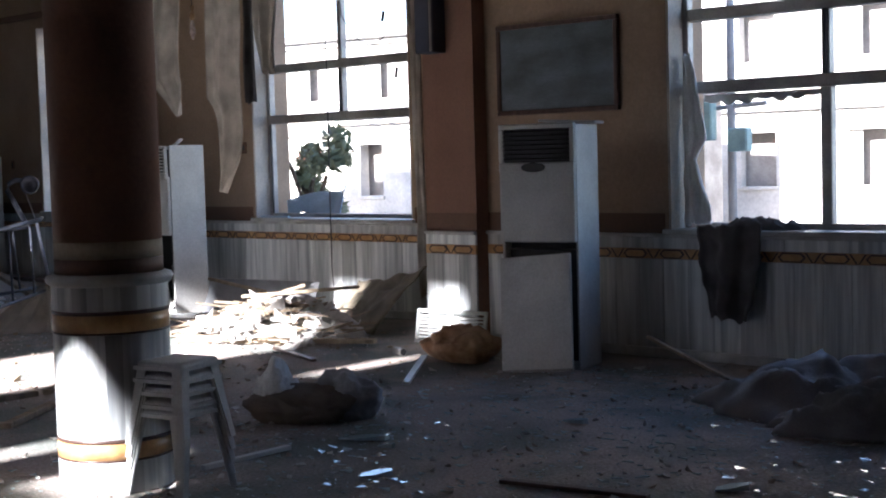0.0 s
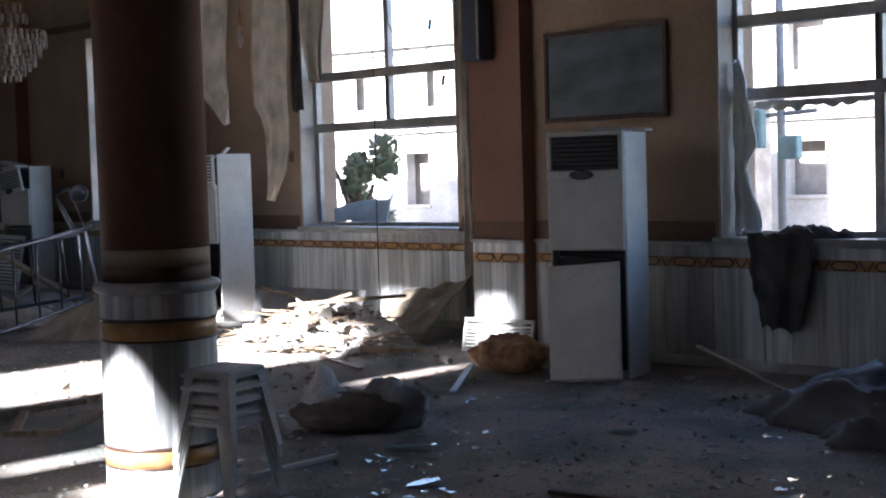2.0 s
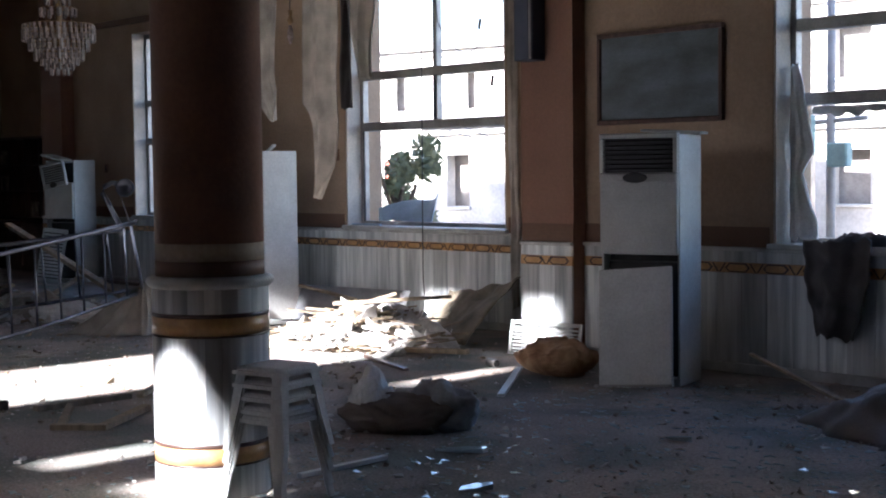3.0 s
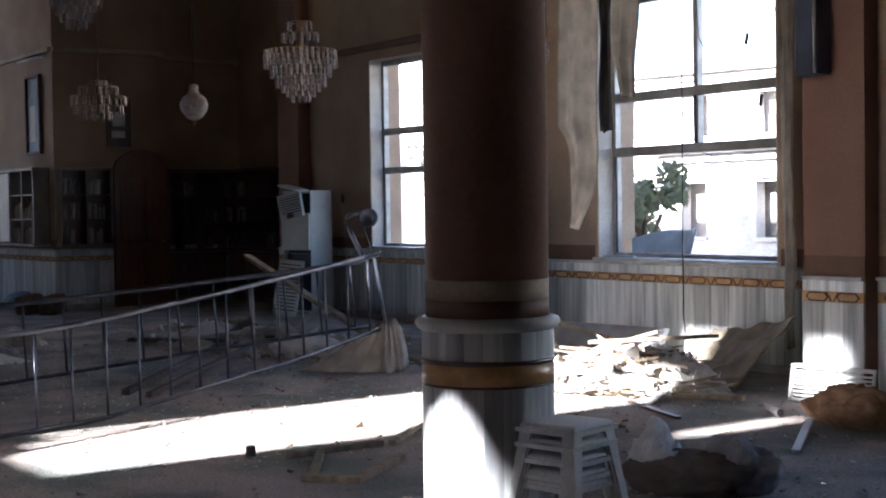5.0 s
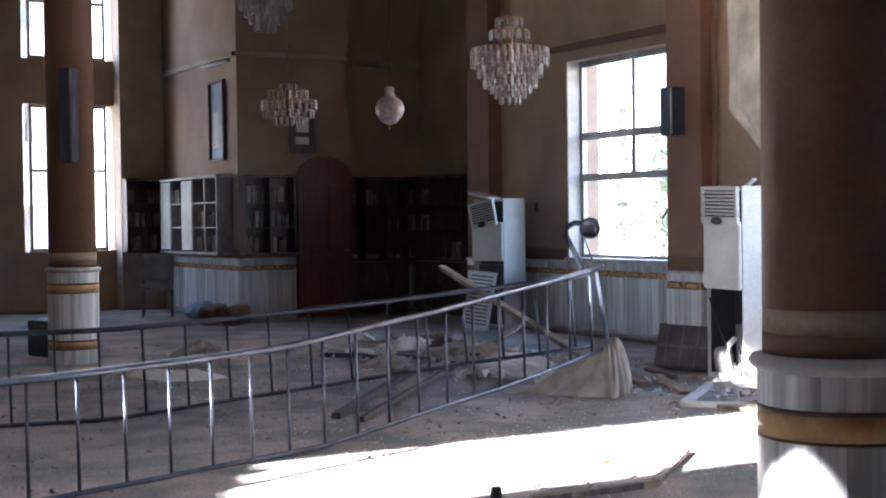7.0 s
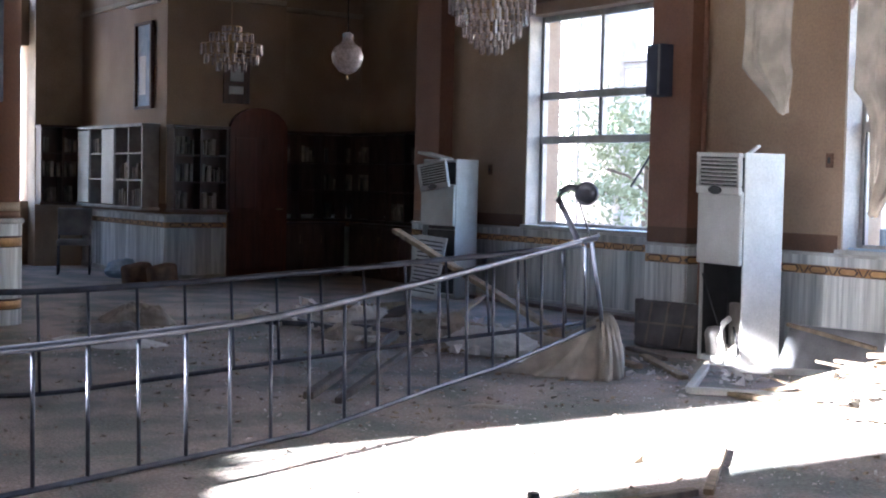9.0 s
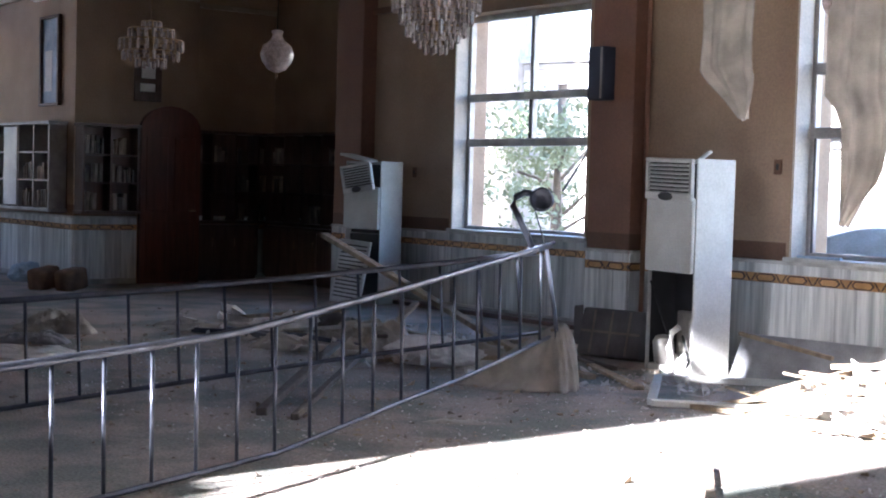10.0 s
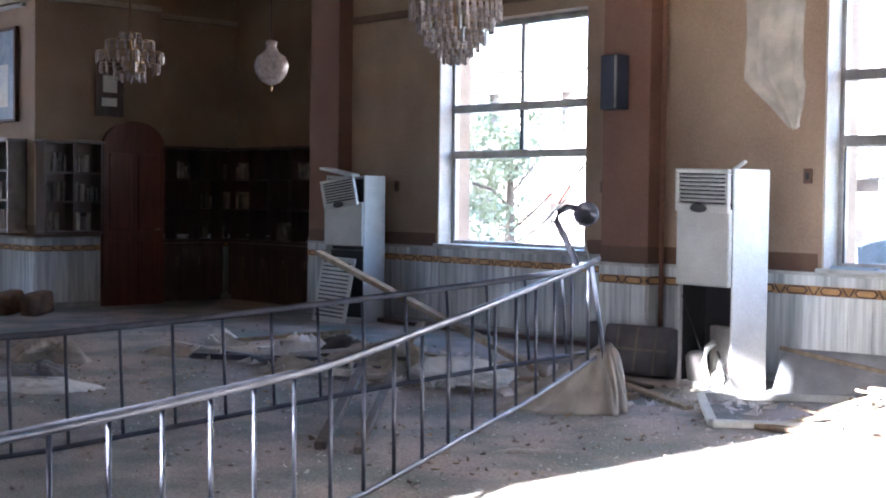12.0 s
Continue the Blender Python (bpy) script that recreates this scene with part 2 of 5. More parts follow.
# end of the hall: recess wall, jutting block, far window wall
setting("wall_west_recess", boxed(-12.45, -12.0, -1.1, 1.6, 0, TOP), PAINT_TAN, "tan painted end wall in deep shade", "wall")
BLOCK_X, BLOCK_Y = -11.4, -2.0
setting("wall_block", boxed(WEST - 0.1, BLOCK_X, BLOCK_Y, -0.2, 0, TOP), PAINT_TAN, "tan painted jutting wall block", "wall")
bm = bmesh.new()
FW = (-4.27, -2.76)   # far window, from and to along y
FILL_SIDE = ((-8.3, -6.8),)   # unseen window added to this wall for fill light
for w0, w1 in FILL_SIDE:
    for z0, z1 in ((0, 1.0), (3.43, 4.18), (5.9, TOP)):
        box(bm, WEST - 0.4, WEST, w0, w1, z0, z1)
for y0, y1, z0, z1 in ((-13, -8.3, 0, TOP), (-6.8, FW[0], 0, TOP), (FW[1], -1.9, 0, TOP), (FW[0], FW[1], 0, 1.0), (FW[0], FW[1], 3.43, 4.18), (FW[0], FW[1], 5.9, TOP)):
    box(bm, WEST - 0.4, WEST, y0, y1, z0, z1)
setting("wall_west", bm, PAINT_TAN, "tan painted far wall with a tall window and an added fill window", "wall")
setting("pilaster_4", boxed(WEST, WEST + 0.35, -2.76, -2.02, 0, TOP), PAINT_CREAM, "pale painted pilaster by the far window", "pilaster")
# unseen wall; its dark colour is chosen to weaken light bounced onto the window wall
setting("wall_east", boxed(EAST, EAST + 0.4, -13, 0.2, 0, TOP), PAINT_RED, "unseen closing wall, red-brown to cut bounced light", "wall")
# unseen south wall; its openings are made up to shape the sun patches
bm = bmesh.new()
S0, S1 = SOUTH - 0.4, SOUTH
SUN_HOLES = [(-1.6, -0.95, [(6.02, 6.5)]), (0.1, 0.4, [(3.33, 6.97)]), (0.4, 0.7, [(3.22, 6.97)]), (0.7, 0.85, [(3.14, 6.7)]), (0.85, 1.0, [(3.1, 6.35)]), (1.0, 1.62, [(3.1, 6.05)]), (2.33, 2.68, [(6.0, 6.57)]), (2.78, 2.95, [(5.0, 5.75)])]
EDGE = ((3.4, 0.36), (4.3, 0.42), (4.46, 0.48), (4.56, 0.58), (4.66, 0.66), (4.73, 0.6), (4.79, 0.46), (4.84, 0.24), (4.86, -0.2))
for k in range(73):   # made-up opening, humped to shape the sun on the column
    h0 = 3.4 + 0.02 * k
    (e0, r0), (e1, r1) = next(p for p in zip(EDGE, EDGE[1:]) if h0 <= p[1][0] + 1e-6)
    rise = r0 + (r1 - r0) * (h0 - e0) / (e1 - e0) + 0.015 * math.sin(k * 0.9)
    if h0 < 3.64 or h0 > 4.2:
        SUN_HOLES.append((h0, h0 + 0.02, [(3.35, 3.59 + max(-0.2, rise))]))
x = WEST
for h0, h1, spans in SUN_HOLES:
    box(bm, x, h0, S0, S1, 0, TOP)
    z = 0
    for z0, z1 in spans:
        box(bm, h0, h1, S0, S1, z, z0)
        z = z1
    box(bm, h0, h1, S0, S1, z, TOP)
    x = h1
box(bm, x, EAST, S0, S1, 0, TOP)
# thin bars added to cast stripes at one end of the sun patch
for k in range(5):
    box(bm, 0.15 + 0.075 * k, 0.18 + 0.075 * k, S0, S0 + 0.05, 3.1, 4.5 - 0.12 * k)
setting("wall_south", bm, PAINT_TAN, "unseen tan wall with made-up openings that shape the sun patches", "wall")


# ---- windows ----
def window(name, middle, glass, lower_mullion):
    w = tagged(thing(name, pose(middle, glass, 0), "tall grey aluminium window frame with its glass blown out", "window"), kind="structure")
    f = 0.055
    for x in (-HALF + 0.03, HALF - 0.03):
        part("stile", boxed(x - f / 2, x + f / 2, -0.04, 0.04, SILL, HEAD, 0.006), ALU, w)
    part("head_rail", boxed(-HALF + 0.06, HALF - 0.06, -0.039, 0.039, HEAD - 0.07, HEAD, 0.006), ALU, w)
    part("bottom_rail", boxed(-HALF + 0.06, HALF - 0.06, -0.039, 0.039, SILL, SILL + 0.04, 0.006), ALU, w)
    part("transom", boxed(-HALF + 0.06, HALF - 0.06, -0.05, 0.045, 1.92, 2.01, 0.008), ALU, w)
    part("transom", boxed(-HALF + 0.06, HALF - 0.06, -0.05, 0.045, 2.445, 2.535, 0.008), ALU, w)
    part("mullion", boxed(-0.03, 0.03, -0.04, 0.04, 2.01, 2.445, 0.006), ALU, w)
    part("mullion", boxed(-0.03, 0.03, -0.04, 0.04, 2.535, HEAD - 0.07, 0.006), ALU, w)
    part("mullion", boxed(-0.012, 0.012, -0.055, -0.04, 2.01, 2.445), AC_DARK, w, "dark rubber seal")
    if lower_mullion:
        part("mullion", boxed(-0.04, 0.04, -0.04, 0.04, SILL + 0.04, 1.92, 0.006), ALU, w)
    part("track", boxed(-HALF + 0.075, -HALF + 0.09, -0.06, -0.045, SILL + 0.04, 1.92), AC_DARK, w, "dark sliding track")
    for x, s in ((-HALF, 1), (HALF, -1)):
        part("reveal", boxed(min(x, x + 0.02 * s), max(x, x + 0.02 * s), -REVEAL + 0.005, -0.045, SILL, HEAD), PLASTER, w, "pale plastered reveal")
    part("sill", boxed(-HALF - 0.03, HALF + 0.03, -REVEAL - 0.045, 0.2, SILL - 0.035, SILL, 0.006), MARBLE_TOP, w, "chipped grey marble sill")
    return w


window("window_1", *W1, False)
window("window_2", *W2, False)
window("window_3", *W3, True)
# far window, then the unseen one added for fill light
for number, (w0, w1) in enumerate((FW,) + FILL_SIDE):
    far_win = tagged(thing("window_%d" % (number + 4), pose(WEST - 0.1, (w0 + w1) / 2, 0), "tall narrow aluminium window in the far wall", "window"), kind="structure")
    for z0, z1 in ((1.0, 3.43), (4.18, 5.9)):
        for y in (-0.62, 0.0, 0.62):
            part("stile", boxed(-0.03, 0.03, y - 0.025, y + 0.025, z0, z1, 0.005), ALU, far_win)
        for z in (z0 + 0.03, z0 + (z1 - z0) * 0.55, z1 - 0.03):
            part("rail", boxed(-0.032, 0.032, -0.6, 0.6, z - 0.025, z + 0.025, 0.005), ALU, far_win)

# ---- painted stripes and dado ----
SLAB = {}


def slab_mesh(w, h, t=0.02, mat=MARBLE, name="slab"):
    key = (round(w, 3), round(h, 3), name)
    if key not in SLAB:
        SLAB[key] = mesh_of(name, boxed(-w / 2 + 0.0015, w / 2 - 0.0015, -t, 0.004, 0, h, 0.002), mat)
    return SLAB[key]


def hexagon(length, h, proud):
    bm = bmesh.new()
    a, b, e = length / 2, h / 2, h / 2
    ring = [(-a, 0), (-a + e, -b), (a - e, -b), (a, 0), (a - e, b), (-a + e, b)]
    lo = [bm.verts.new((x, 0.004, z)) for x, z in ring]
    hi = [bm.verts.new((x, -proud, z)) for x, z in ring]
    bm.faces.new(hi)
    bm.faces.new(lo[::-1])
    for i in range(6):
        bm.faces.new((lo[i], lo[(i + 1) % 6], hi[(i + 1) % 6], hi[i]))
    return bm


HEX = mesh_of("band_tile", hexagon(0.175, 0.046, 0.0235), BAND)
HEX_EDGE = mesh_of("band_outline", hexagon(0.212, 0.069, 0.0215), BAND_DARK)


def chevron():
    bm = bmesh.new()
    for sx in (-1, 1):
        ring = [(0.0, -0.034), (0.014, -0.034), (0.062, 0.034), (0.048, 0.034)]
        lo, hi = [[bm.verts.new((sx * x, y, z)) for x, z in ring] for y in (0.004, -0.0205)]
        bm.faces.new(hi), bm.faces.new(lo)
        for i in range(4):
            bm.faces.new((lo[i], lo[(i + 1) % 4], hi[(i + 1) % 4], hi[i]))
    return bm


CHEVRON = mesh_of("band_chevron", chevron(), BAND_DARK)


def dado(x0, y0, rz, length, label="grey veined marble dado with an amber inlaid band", gap=None):
    """Marble cladding that starts at (x0, y0) and runs along its own x for that length, facing its own -y."""
    d = tagged(thing("dado", pose(x0, y0, 0, 0, 0, rz), label, "wall cladding", "marble dado of the hall"), kind="structure")
    part("plinth", boxed(0, length, -0.03, 0.004, 0, 0.07, 0.004), MARBLE_TOP, d)
    part("ledge", boxed(0, length, -0.045, 0.004, 0.885, 0.912, 0.006), MARBLE_TOP, d)
    part("inlay", boxed(0, length, -0.018, 0.004, 0.727, 0.80), BAND, d, "amber stone inlay strip")
    for s0, s1 in ((0, length),) if gap is None else ((0, gap - x0 - HALF - 0.03), (gap - x0 + HALF + 0.03, length)):
        part("stripe", boxed(s0, s1, -0.004, 0.004, 0.912, 1.06), PAINT_STRIPE, d, "dark brown painted stripe")
    n = max(1, round(length / 0.21))
    w = length / n
    for i in range(n):
        piece(slab_mesh(w, 0.652), d, pose((i + 0.5) * w, 0, 0.073))
    n = max(1, round(length / 0.55))
    w = length / n
    for i in range(n):
        piece(slab_mesh(w, 0.08), d, pose((i + 0.5) * w, 0, 0.803))
    n = max(1, round(length / 0.315))
    for i in range(n):
        piece(HEX_EDGE, d, pose((i + 0.5) * length / n, 0, 0.7635))
        piece(HEX, d, pose((i + 0.5) * length / n, 0, 0.7635))
        if i:
            piece(CHEVRON, d, pose(i * length / n, 0, 0.7635))
    return d


# ---- columns ----
def column(x, y, turn, r=0.27):
    """A painted shaft on a round marble base with two amber bands and a moulded collar."""
    foot, low = 0.0, 0.158
    c = thing("column", pose(x, y, 0, 0, 0, turn), "round brown painted column on a banded grey marble base", "column", "columns of the hall")
    part("core", turned([(r - 0.015, foot), (r - 0.015, 0.955)], 32), MARBLE_TOP, c)
    part("collar", turned([(r + 0.003, 0.955), (r + 0.018, 0.965), (r + 0.028, 0.985), (r + 0.018, 1.002), (r - 0.01, 1.01)], 48), MARBLE_TOP, c, "rounded grey marble collar")
    for z0, z1 in ((0.745, 0.825), (low, low + 0.075)):
        part("band", turned([(r + 0.001, z0), (r + 0.001, z1)], 48), BAND, c, "amber stone band")
        part("inlay", turned([(r + 0.0015, z1), (r + 0.0015, z1 + 0.018)], 48), BAND_DARK, c)
        part("inlay", turned([(r + 0.0015, z0 - 0.01), (r + 0.0015, z0)], 48), BAND_DARK, c)
    n = 22
    for z0, z1 in ((foot, low - 0.01), (low + 0.093, 0.735), (0.843, 0.955)):
        bm = bmesh.new()
        rows = []
        for z in (z0 + 0.001, z1 - 0.001):
            for q in (r - 0.02, r):
                rows.append([bm.verts.new((q * math.cos(a), q * math.sin(a), z)) for a in [(k / 3 - 0.5) * 2 * math.pi / n * 0.997 for k in range(4)]])
        a, b, e, f = rows
        for k in range(3):
            bm.faces.new((b[k], b[k + 1], f[k + 1], f[k]))
            bm.faces.new((e[k], e[k + 1], f[k + 1], f[k]))
            bm.faces.new((a[k], a[k + 1], b[k + 1], b[k]))
        bm.faces.new((a[0], b[0], f[0], e[0]))
        bm.faces.new((a[3], e[3], f[3], b[3]))
        me = mesh_of("slab", bm, MARBLE)
        for i in range(n):
            piece(me, c, pose(0, 0, 0, 0, 0, 360 * i / n))
    part("shaft_foot", turned([(r - 0.018, 1.01), (r - 0.018, 1.08)], 48), PAINT_STRIPE, c, "dark brown painted stripe")
    part("shaft_ring", turned([(r - 0.0185, 1.08), (r - 0.0185, 1.16)], 48), PAINT_CREAM, c, "cream painted stripe")
    part("shaft", turned([(r - 0.018, 1.16), (r - 0.018, TOP)], 48), PAINT_RED, c, "red-brown painted shaft")
    return c


column(4.585, -5.9, 0)
column(-6.697, -5.62, 20, 0.265)


# ---- loose forms ----
def heap(rx, ry, h, seed, folds=6, rough=0.3, lean=(0, 0), flat=0.75):
    """A lumpy, creased mound with an uneven outline, its foot on z = 0."""
    bm = bmesh.new()
    nr, na = 30, 90
    rings = []
    size = max(rx, ry)
    for i in range(1, nr + 1):
        r = i / nr
        ring = []
        for k in range(na):
            a = 2 * math.pi * k / na
            edge = 1 + 0.30 * noise.noise((1.3 * math.cos(a) + seed, 1.3 * math.sin(a), seed * 0.7)) + 0.16 * noise.noise((4 * math.cos(a), 4 * math.sin(a) + seed, 2.0))
            x, y = rx * r * edge * math.cos(a), ry * r * edge * math.sin(a)
            p = Vector((x / size, y / size, seed))
            lump = noise.noise(p * 1.9 + Vector((seed, 0, 0)))
            warp = Vector((noise.noise(p * 3), noise.noise(p * 3 + Vector((9, 0, 0))), 0)) * 0.35
            crease = (1 - abs(noise.noise((p + warp) * 3.2)) * 2.4) * 0.55 + (1 - abs(noise.noise((p + warp) * 7.5)) * 2.4) * 0.22 + 0.12 * noise.noise(p * 16)
            z = h * max(0.0, 1 - r ** 2.6) ** flat * (0.62 + 0.55 * lump + rough * crease)
            ring.append(bm.verts.new((x + lean[0] * z, y + lean[1] * z, max(0.0, z))))
        rings.append(ring)
    mid = sum((v.co.z for v in rings[0])) / na
    top = bm.verts.new((lean[0] * mid, lean[1] * mid, mid))
    for k in range(na):
        bm.faces.new((top, rings[0][k], rings[0][(k + 1) % na])).smooth = True
    for a, b in zip(rings, rings[1:]):
        for k in range(na):
            bm.faces.new((a[k], b[k], b[(k + 1) % na], a[(k + 1) % na])).smooth = True
    bm.faces.new(rings[-1])
    return bm


def lump(rx, ry, h, seed, crumple=0.2):
    """A soft crumpled bundle with a flat underside on z = 0."""
    bm = bmesh.new()
    bmesh.ops.create_icosphere(bm, subdivisions=5, radius=1.0)
    for v in bm.verts:
        p = v.co.copy()
        q = p + 0.4 * Vector((noise.noise(p * 1.7 + Vector((seed, 0, 0))), noise.noise(p * 1.7 + Vector((0, seed, 0))), 0))
        ridge = (1 - abs(noise.noise(q * 2.1 + Vector((seed, 2, 5)))) * 2.2) * 0.6 + (1 - abs(noise.noise(q * 4.6 + Vector((3, seed, 1)))) * 2.2) * 0.28
        k = 1 + 0.28 * noise.noise(p * 1.3 + Vector((seed, seed, 0))) + crumple * (ridge - 0.3)
        v.co = Vector((p.x * rx * k, p.y * ry * k, max(0.0, (p.z * 0.55 + 0.42) * h * k)))
    for f in bm.faces:
        f.smooth = True
    return bm


def drape(f, nu=24, nv=30, back=(0, 0.012, 0)):
    """A cloth or sheet of some thickness: f(u, v) gives its front, back the way to its rear."""
    bm = bmesh.new()
    off = Vector(back)
    front = [[bm.verts.new(Vector(f(i / nu, j / nv))) for i in range(nu + 1)] for j in range(nv + 1)]
    rear = [[bm.verts.new(v.co + off) for v in row] for row in front]
    for j in range(nv):
        for i in range(nu):
            bm.faces.new((front[j][i], front[j][i + 1], front[j + 1][i + 1], front[j + 1][i])).smooth = True
            bm.faces.new((rear[j][i], rear[j + 1][i], rear[j + 1][i + 1], rear[j][i + 1])).smooth = True
    for j in range(nv):
        for i in (0, nu):
            bm.faces.new((front[j][i], front[j + 1][i], rear[j + 1][i], rear[j][i]))
    for i in range(nu):
        for j in (0, nv):
            bm.faces.new((front[j][i], rear[j][i], rear[j][i + 1], front[j][i + 1]))
    return bm


def lone(name, bm, mat, m, label, category, group="", kind=""):
    ob = part(name, bm, mat)
    ob.matrix_basis = m
    return tagged(ob, label, category, group, kind)


def bar(name, a, b, w, h, mat, label, category, group=""):
    """A straight board or batten from a to b, resting by its lower edge."""
    a, b = Vector(a), Vector(b)
    d = b - a
    bm = boxed(0, d.length, -w / 2, w / 2, 0, h, min(w, h) * 0.12)
    for v in bm.verts:
        v.co.z += 0.25 * h * noise.noise((v.co.x * 3 + a.x, a.y, 1.7))
        v.co.y += 0.2 * w * noise.noise((v.co.x * 2 + a.y, a.x, 4.1))
    m = Matrix.Translation(a) @ d.to_track_quat("X", "Z").to_matrix().to_4x4()
    return lone(name, bm, mat, m, label, category, group)


def chunks(spots, mat, name, label, category, seed, kind="stuff"):
    """Many broken bits in one mesh: (x, y, z, size) each."""
    rng = random.Random(seed)
    verts, faces = [], []
    for x, y, z, s in spots:
        a = rng.uniform(0, 6.28)
        ca, sa, n = math.cos(a), math.sin(a), len(verts)
        lx, ly, lz = s * rng.uniform(0.5, 1.5), s * rng.uniform(0.25, 0.9), s * rng.uniform(0.08, 0.4)
        tilt = rng.uniform(-0.7, 0.7)
        for k in range(8):
            px = (lx if k & 1 else -lx) * rng.uniform(0.15, 1) / 2
            py = (ly if k & 2 else -ly) * rng.uniform(0.15, 1) / 2
            pz = lz * rng.uniform(0.4, 1) if k & 4 else 0.0
            verts.append((x + ca * px - sa * py, y + sa * px + ca * py, z + pz + (tilt * px if k & 4 else 0)))
        faces += [(n, n + 2, n + 3, n + 1), (n + 4, n + 5, n + 7, n + 6), (n, n + 1, n + 5, n + 4), (n + 1, n + 3, n + 7, n + 5), (n + 3, n + 2, n + 6, n + 7), (n + 2, n, n + 4, n + 6)]
    me = bpy.data.meshes.new(name)
    me.from_pydata(verts, [], faces)
    me.materials.append(mat)
    return tagged(new(name, me), label, category, kind=kind)


# ---- floor-standing air conditioners ----
AC_LABEL = {"open": "white floor air conditioner with its lower front torn open", "leaning": "white floor air conditioner with its lower panel leaning off",
            "tilted": "white floor air conditioner with its grille knocked askew"}


def air_conditioner(x, y, rz, state):
    a = thing("air_conditioner", pose(x, y, 0, 0, 0, rz) @ Matrix.Diagonal((0.94, 0.95, 0.965, 1)), AC_LABEL[state], "air conditioner", "floor air conditioners")
    W, D, H = 0.31, 0.22, 1.78
    for s in (-1, 1):
        part("side_panel", boxed(min(s * W, s * (W - 0.02)), max(s * W, s * (W - 0.02)), -D + 0.03, D, 0.0, H, 0.008, 2), AC_WHITE, a)
    part("back_panel", boxed(-W + 0.021, W - 0.021, D - 0.02, D - 0.002, 0.02, H - 0.01), AC_WHITE, a)
    part("top_panel", boxed(-W + 0.021, W - 0.021, -D + 0.04, D - 0.021, H - 0.03, H - 0.008, 0.006), AC_WHITE, a)
    part("bottom_panel", boxed(-W + 0.021, W - 0.021, -D + 0.04, D - 0.021, 0.0, 0.05, 0.006), AC_WHITE, a)
    part("inner_housing", boxed(-W + 0.03, W - 0.03, -D + 0.12, D - 0.03, 0.88, H - 0.04), AC_DARK, a, "dark inner housing")
    part("front_panel", boxed(-W + 0.004, W - 0.004, -D - 0.012, -D + 0.028, 0.93 if state != "open" else 0.84, 1.46, 0.014, 2), AC_WHITE, a, "pale front panel")
    # air outlet
    tilt = {"open": pose(0, -0.02, 1.49, 2, 1.5, 0), "leaning": pose(0, 0, 1.49), "tilted": pose(0.03, -0.07, 1.47, 7, -7, -8)}[state]
    g = part("grille_frame", boxed(-W + 0.002, W - 0.002, -D - 0.014, -D + 0.03, 0.265, 0.30, 0.008), AC_WHITE, a)
    g.matrix_basis = tilt
    part("frame_rail", boxed(-W + 0.002, W - 0.002, -D - 0.016, -D + 0.03, -0.05, 0.02, 0.01), AC_WHITE, g)
    for s in (-1, 1):
        part("frame_post", boxed(min(s * (W - 0.003), s * (W - 0.04)), max(s * (W - 0.003), s * (W - 0.04)), -D - 0.013, -D + 0.028, 0.021, 0.264, 0.006), AC_WHITE, g)
    part("grille_back", boxed(-W + 0.041, W - 0.041, -D + 0.012, -D + 0.025, 0.021, 0.264), AC_DARK, g, "black grille backing")
    slat = mesh_of("slat", boxed(-W + 0.042, W - 0.042, -0.012, 0.012, -0.005, 0.005, 0.002), AC_WHITE if state != "leaning" else AC_DARK)
    for i in range(7):
        piece(slat, g, pose(0, -D - 0.002, 0.045 + 0.033 * i, 28, 0, 0))
    badge = part("badge", turned([(0.06, -0.006), (0.065, 0), (0.06, 0.006)], 24), AC_DARK, g, "dark oval control badge")
    badge.matrix_basis = pose(-0.02, -D - 0.02, -0.015, 90, 0, 0) @ Matrix.Diagonal((1.5, 0.55, 1, 1))
    # lower half
    if state == "open":
        # black boxes put the cavity's shade over the white inner panels
        part("liner", boxed(-W + 0.022, W - 0.022, 0.10, D - 0.021, 0.05, 0.84), AC_DARK, a, "black lining standing in for shade in the cavity")
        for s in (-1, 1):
            part("liner", boxed(min(s * (W - 0.022), s * (W - 0.03)), max(s * (W - 0.022), s * (W - 0.03)), -D + 0.06, 0.099, 0.05, 0.84), AC_DARK, a, "black lining standing in for shade in the cavity")
        part("coil", boxed(-0.15, 0.22, 0.02, 0.095, 0.05, 0.5, 0.01), ALU, a, "bent metal coil")
        part("scraps", heap(0.26, 0.14, 0.12, 3.7, 9, 0.9), RUBBLE, a, "white insulation scraps")
        drum = part("drum", turned([(0.08, 0), (0.09, 0.03), (0.09, 0.2), (0.06, 0.24)], 20), ALU, a, "dented metal drum")
        drum.matrix_basis = pose(-0.17, -0.08, 0.05, 8, 0, 0)
        part("hose", tube([(-0.02, -0.12, 0.05), (-0.06, -0.13, 0.2), (-0.03, -0.12, 0.33), (0.03, -0.1, 0.38)], 0.028), AC_WHITE, a, "torn white insulation hose")
        part("pipe", tube([(0.02, -0.05, 0.3), (0.1, -0.08, 0.22), (0.17, -0.1, 0.1), (0.2, -0.15, 0.06)], 0.012), AC_DARK, a)
        part("pipe", tube([(-0.25, -0.2, 0.75), (-0.17, -0.15, 0.5), (-0.12, -0.1, 0.3)], 0.008), AC_DARK, a)
        lid = part("lid", boxed(-0.08, 0.08, -0.03, 0.03, 0, 0.02, 0.005), AC_WHITE, a, "bent lid flap")
        lid.matrix_basis = pose(0.22, -0.05, 1.79, 0, -35, 20)
    elif state == "leaning":
        part("inner_housing", boxed(-W + 0.03, W - 0.03, -D + 0.1, D - 0.03, 0.06, 0.87), AC_DARK, a, "dark inner housing")
        p = part("lower_panel", boxed(-0.305, 0.275, -0.012, 0.012, 0, 0.845, 0.008), AC_WHITE, a, "loose lower front panel")
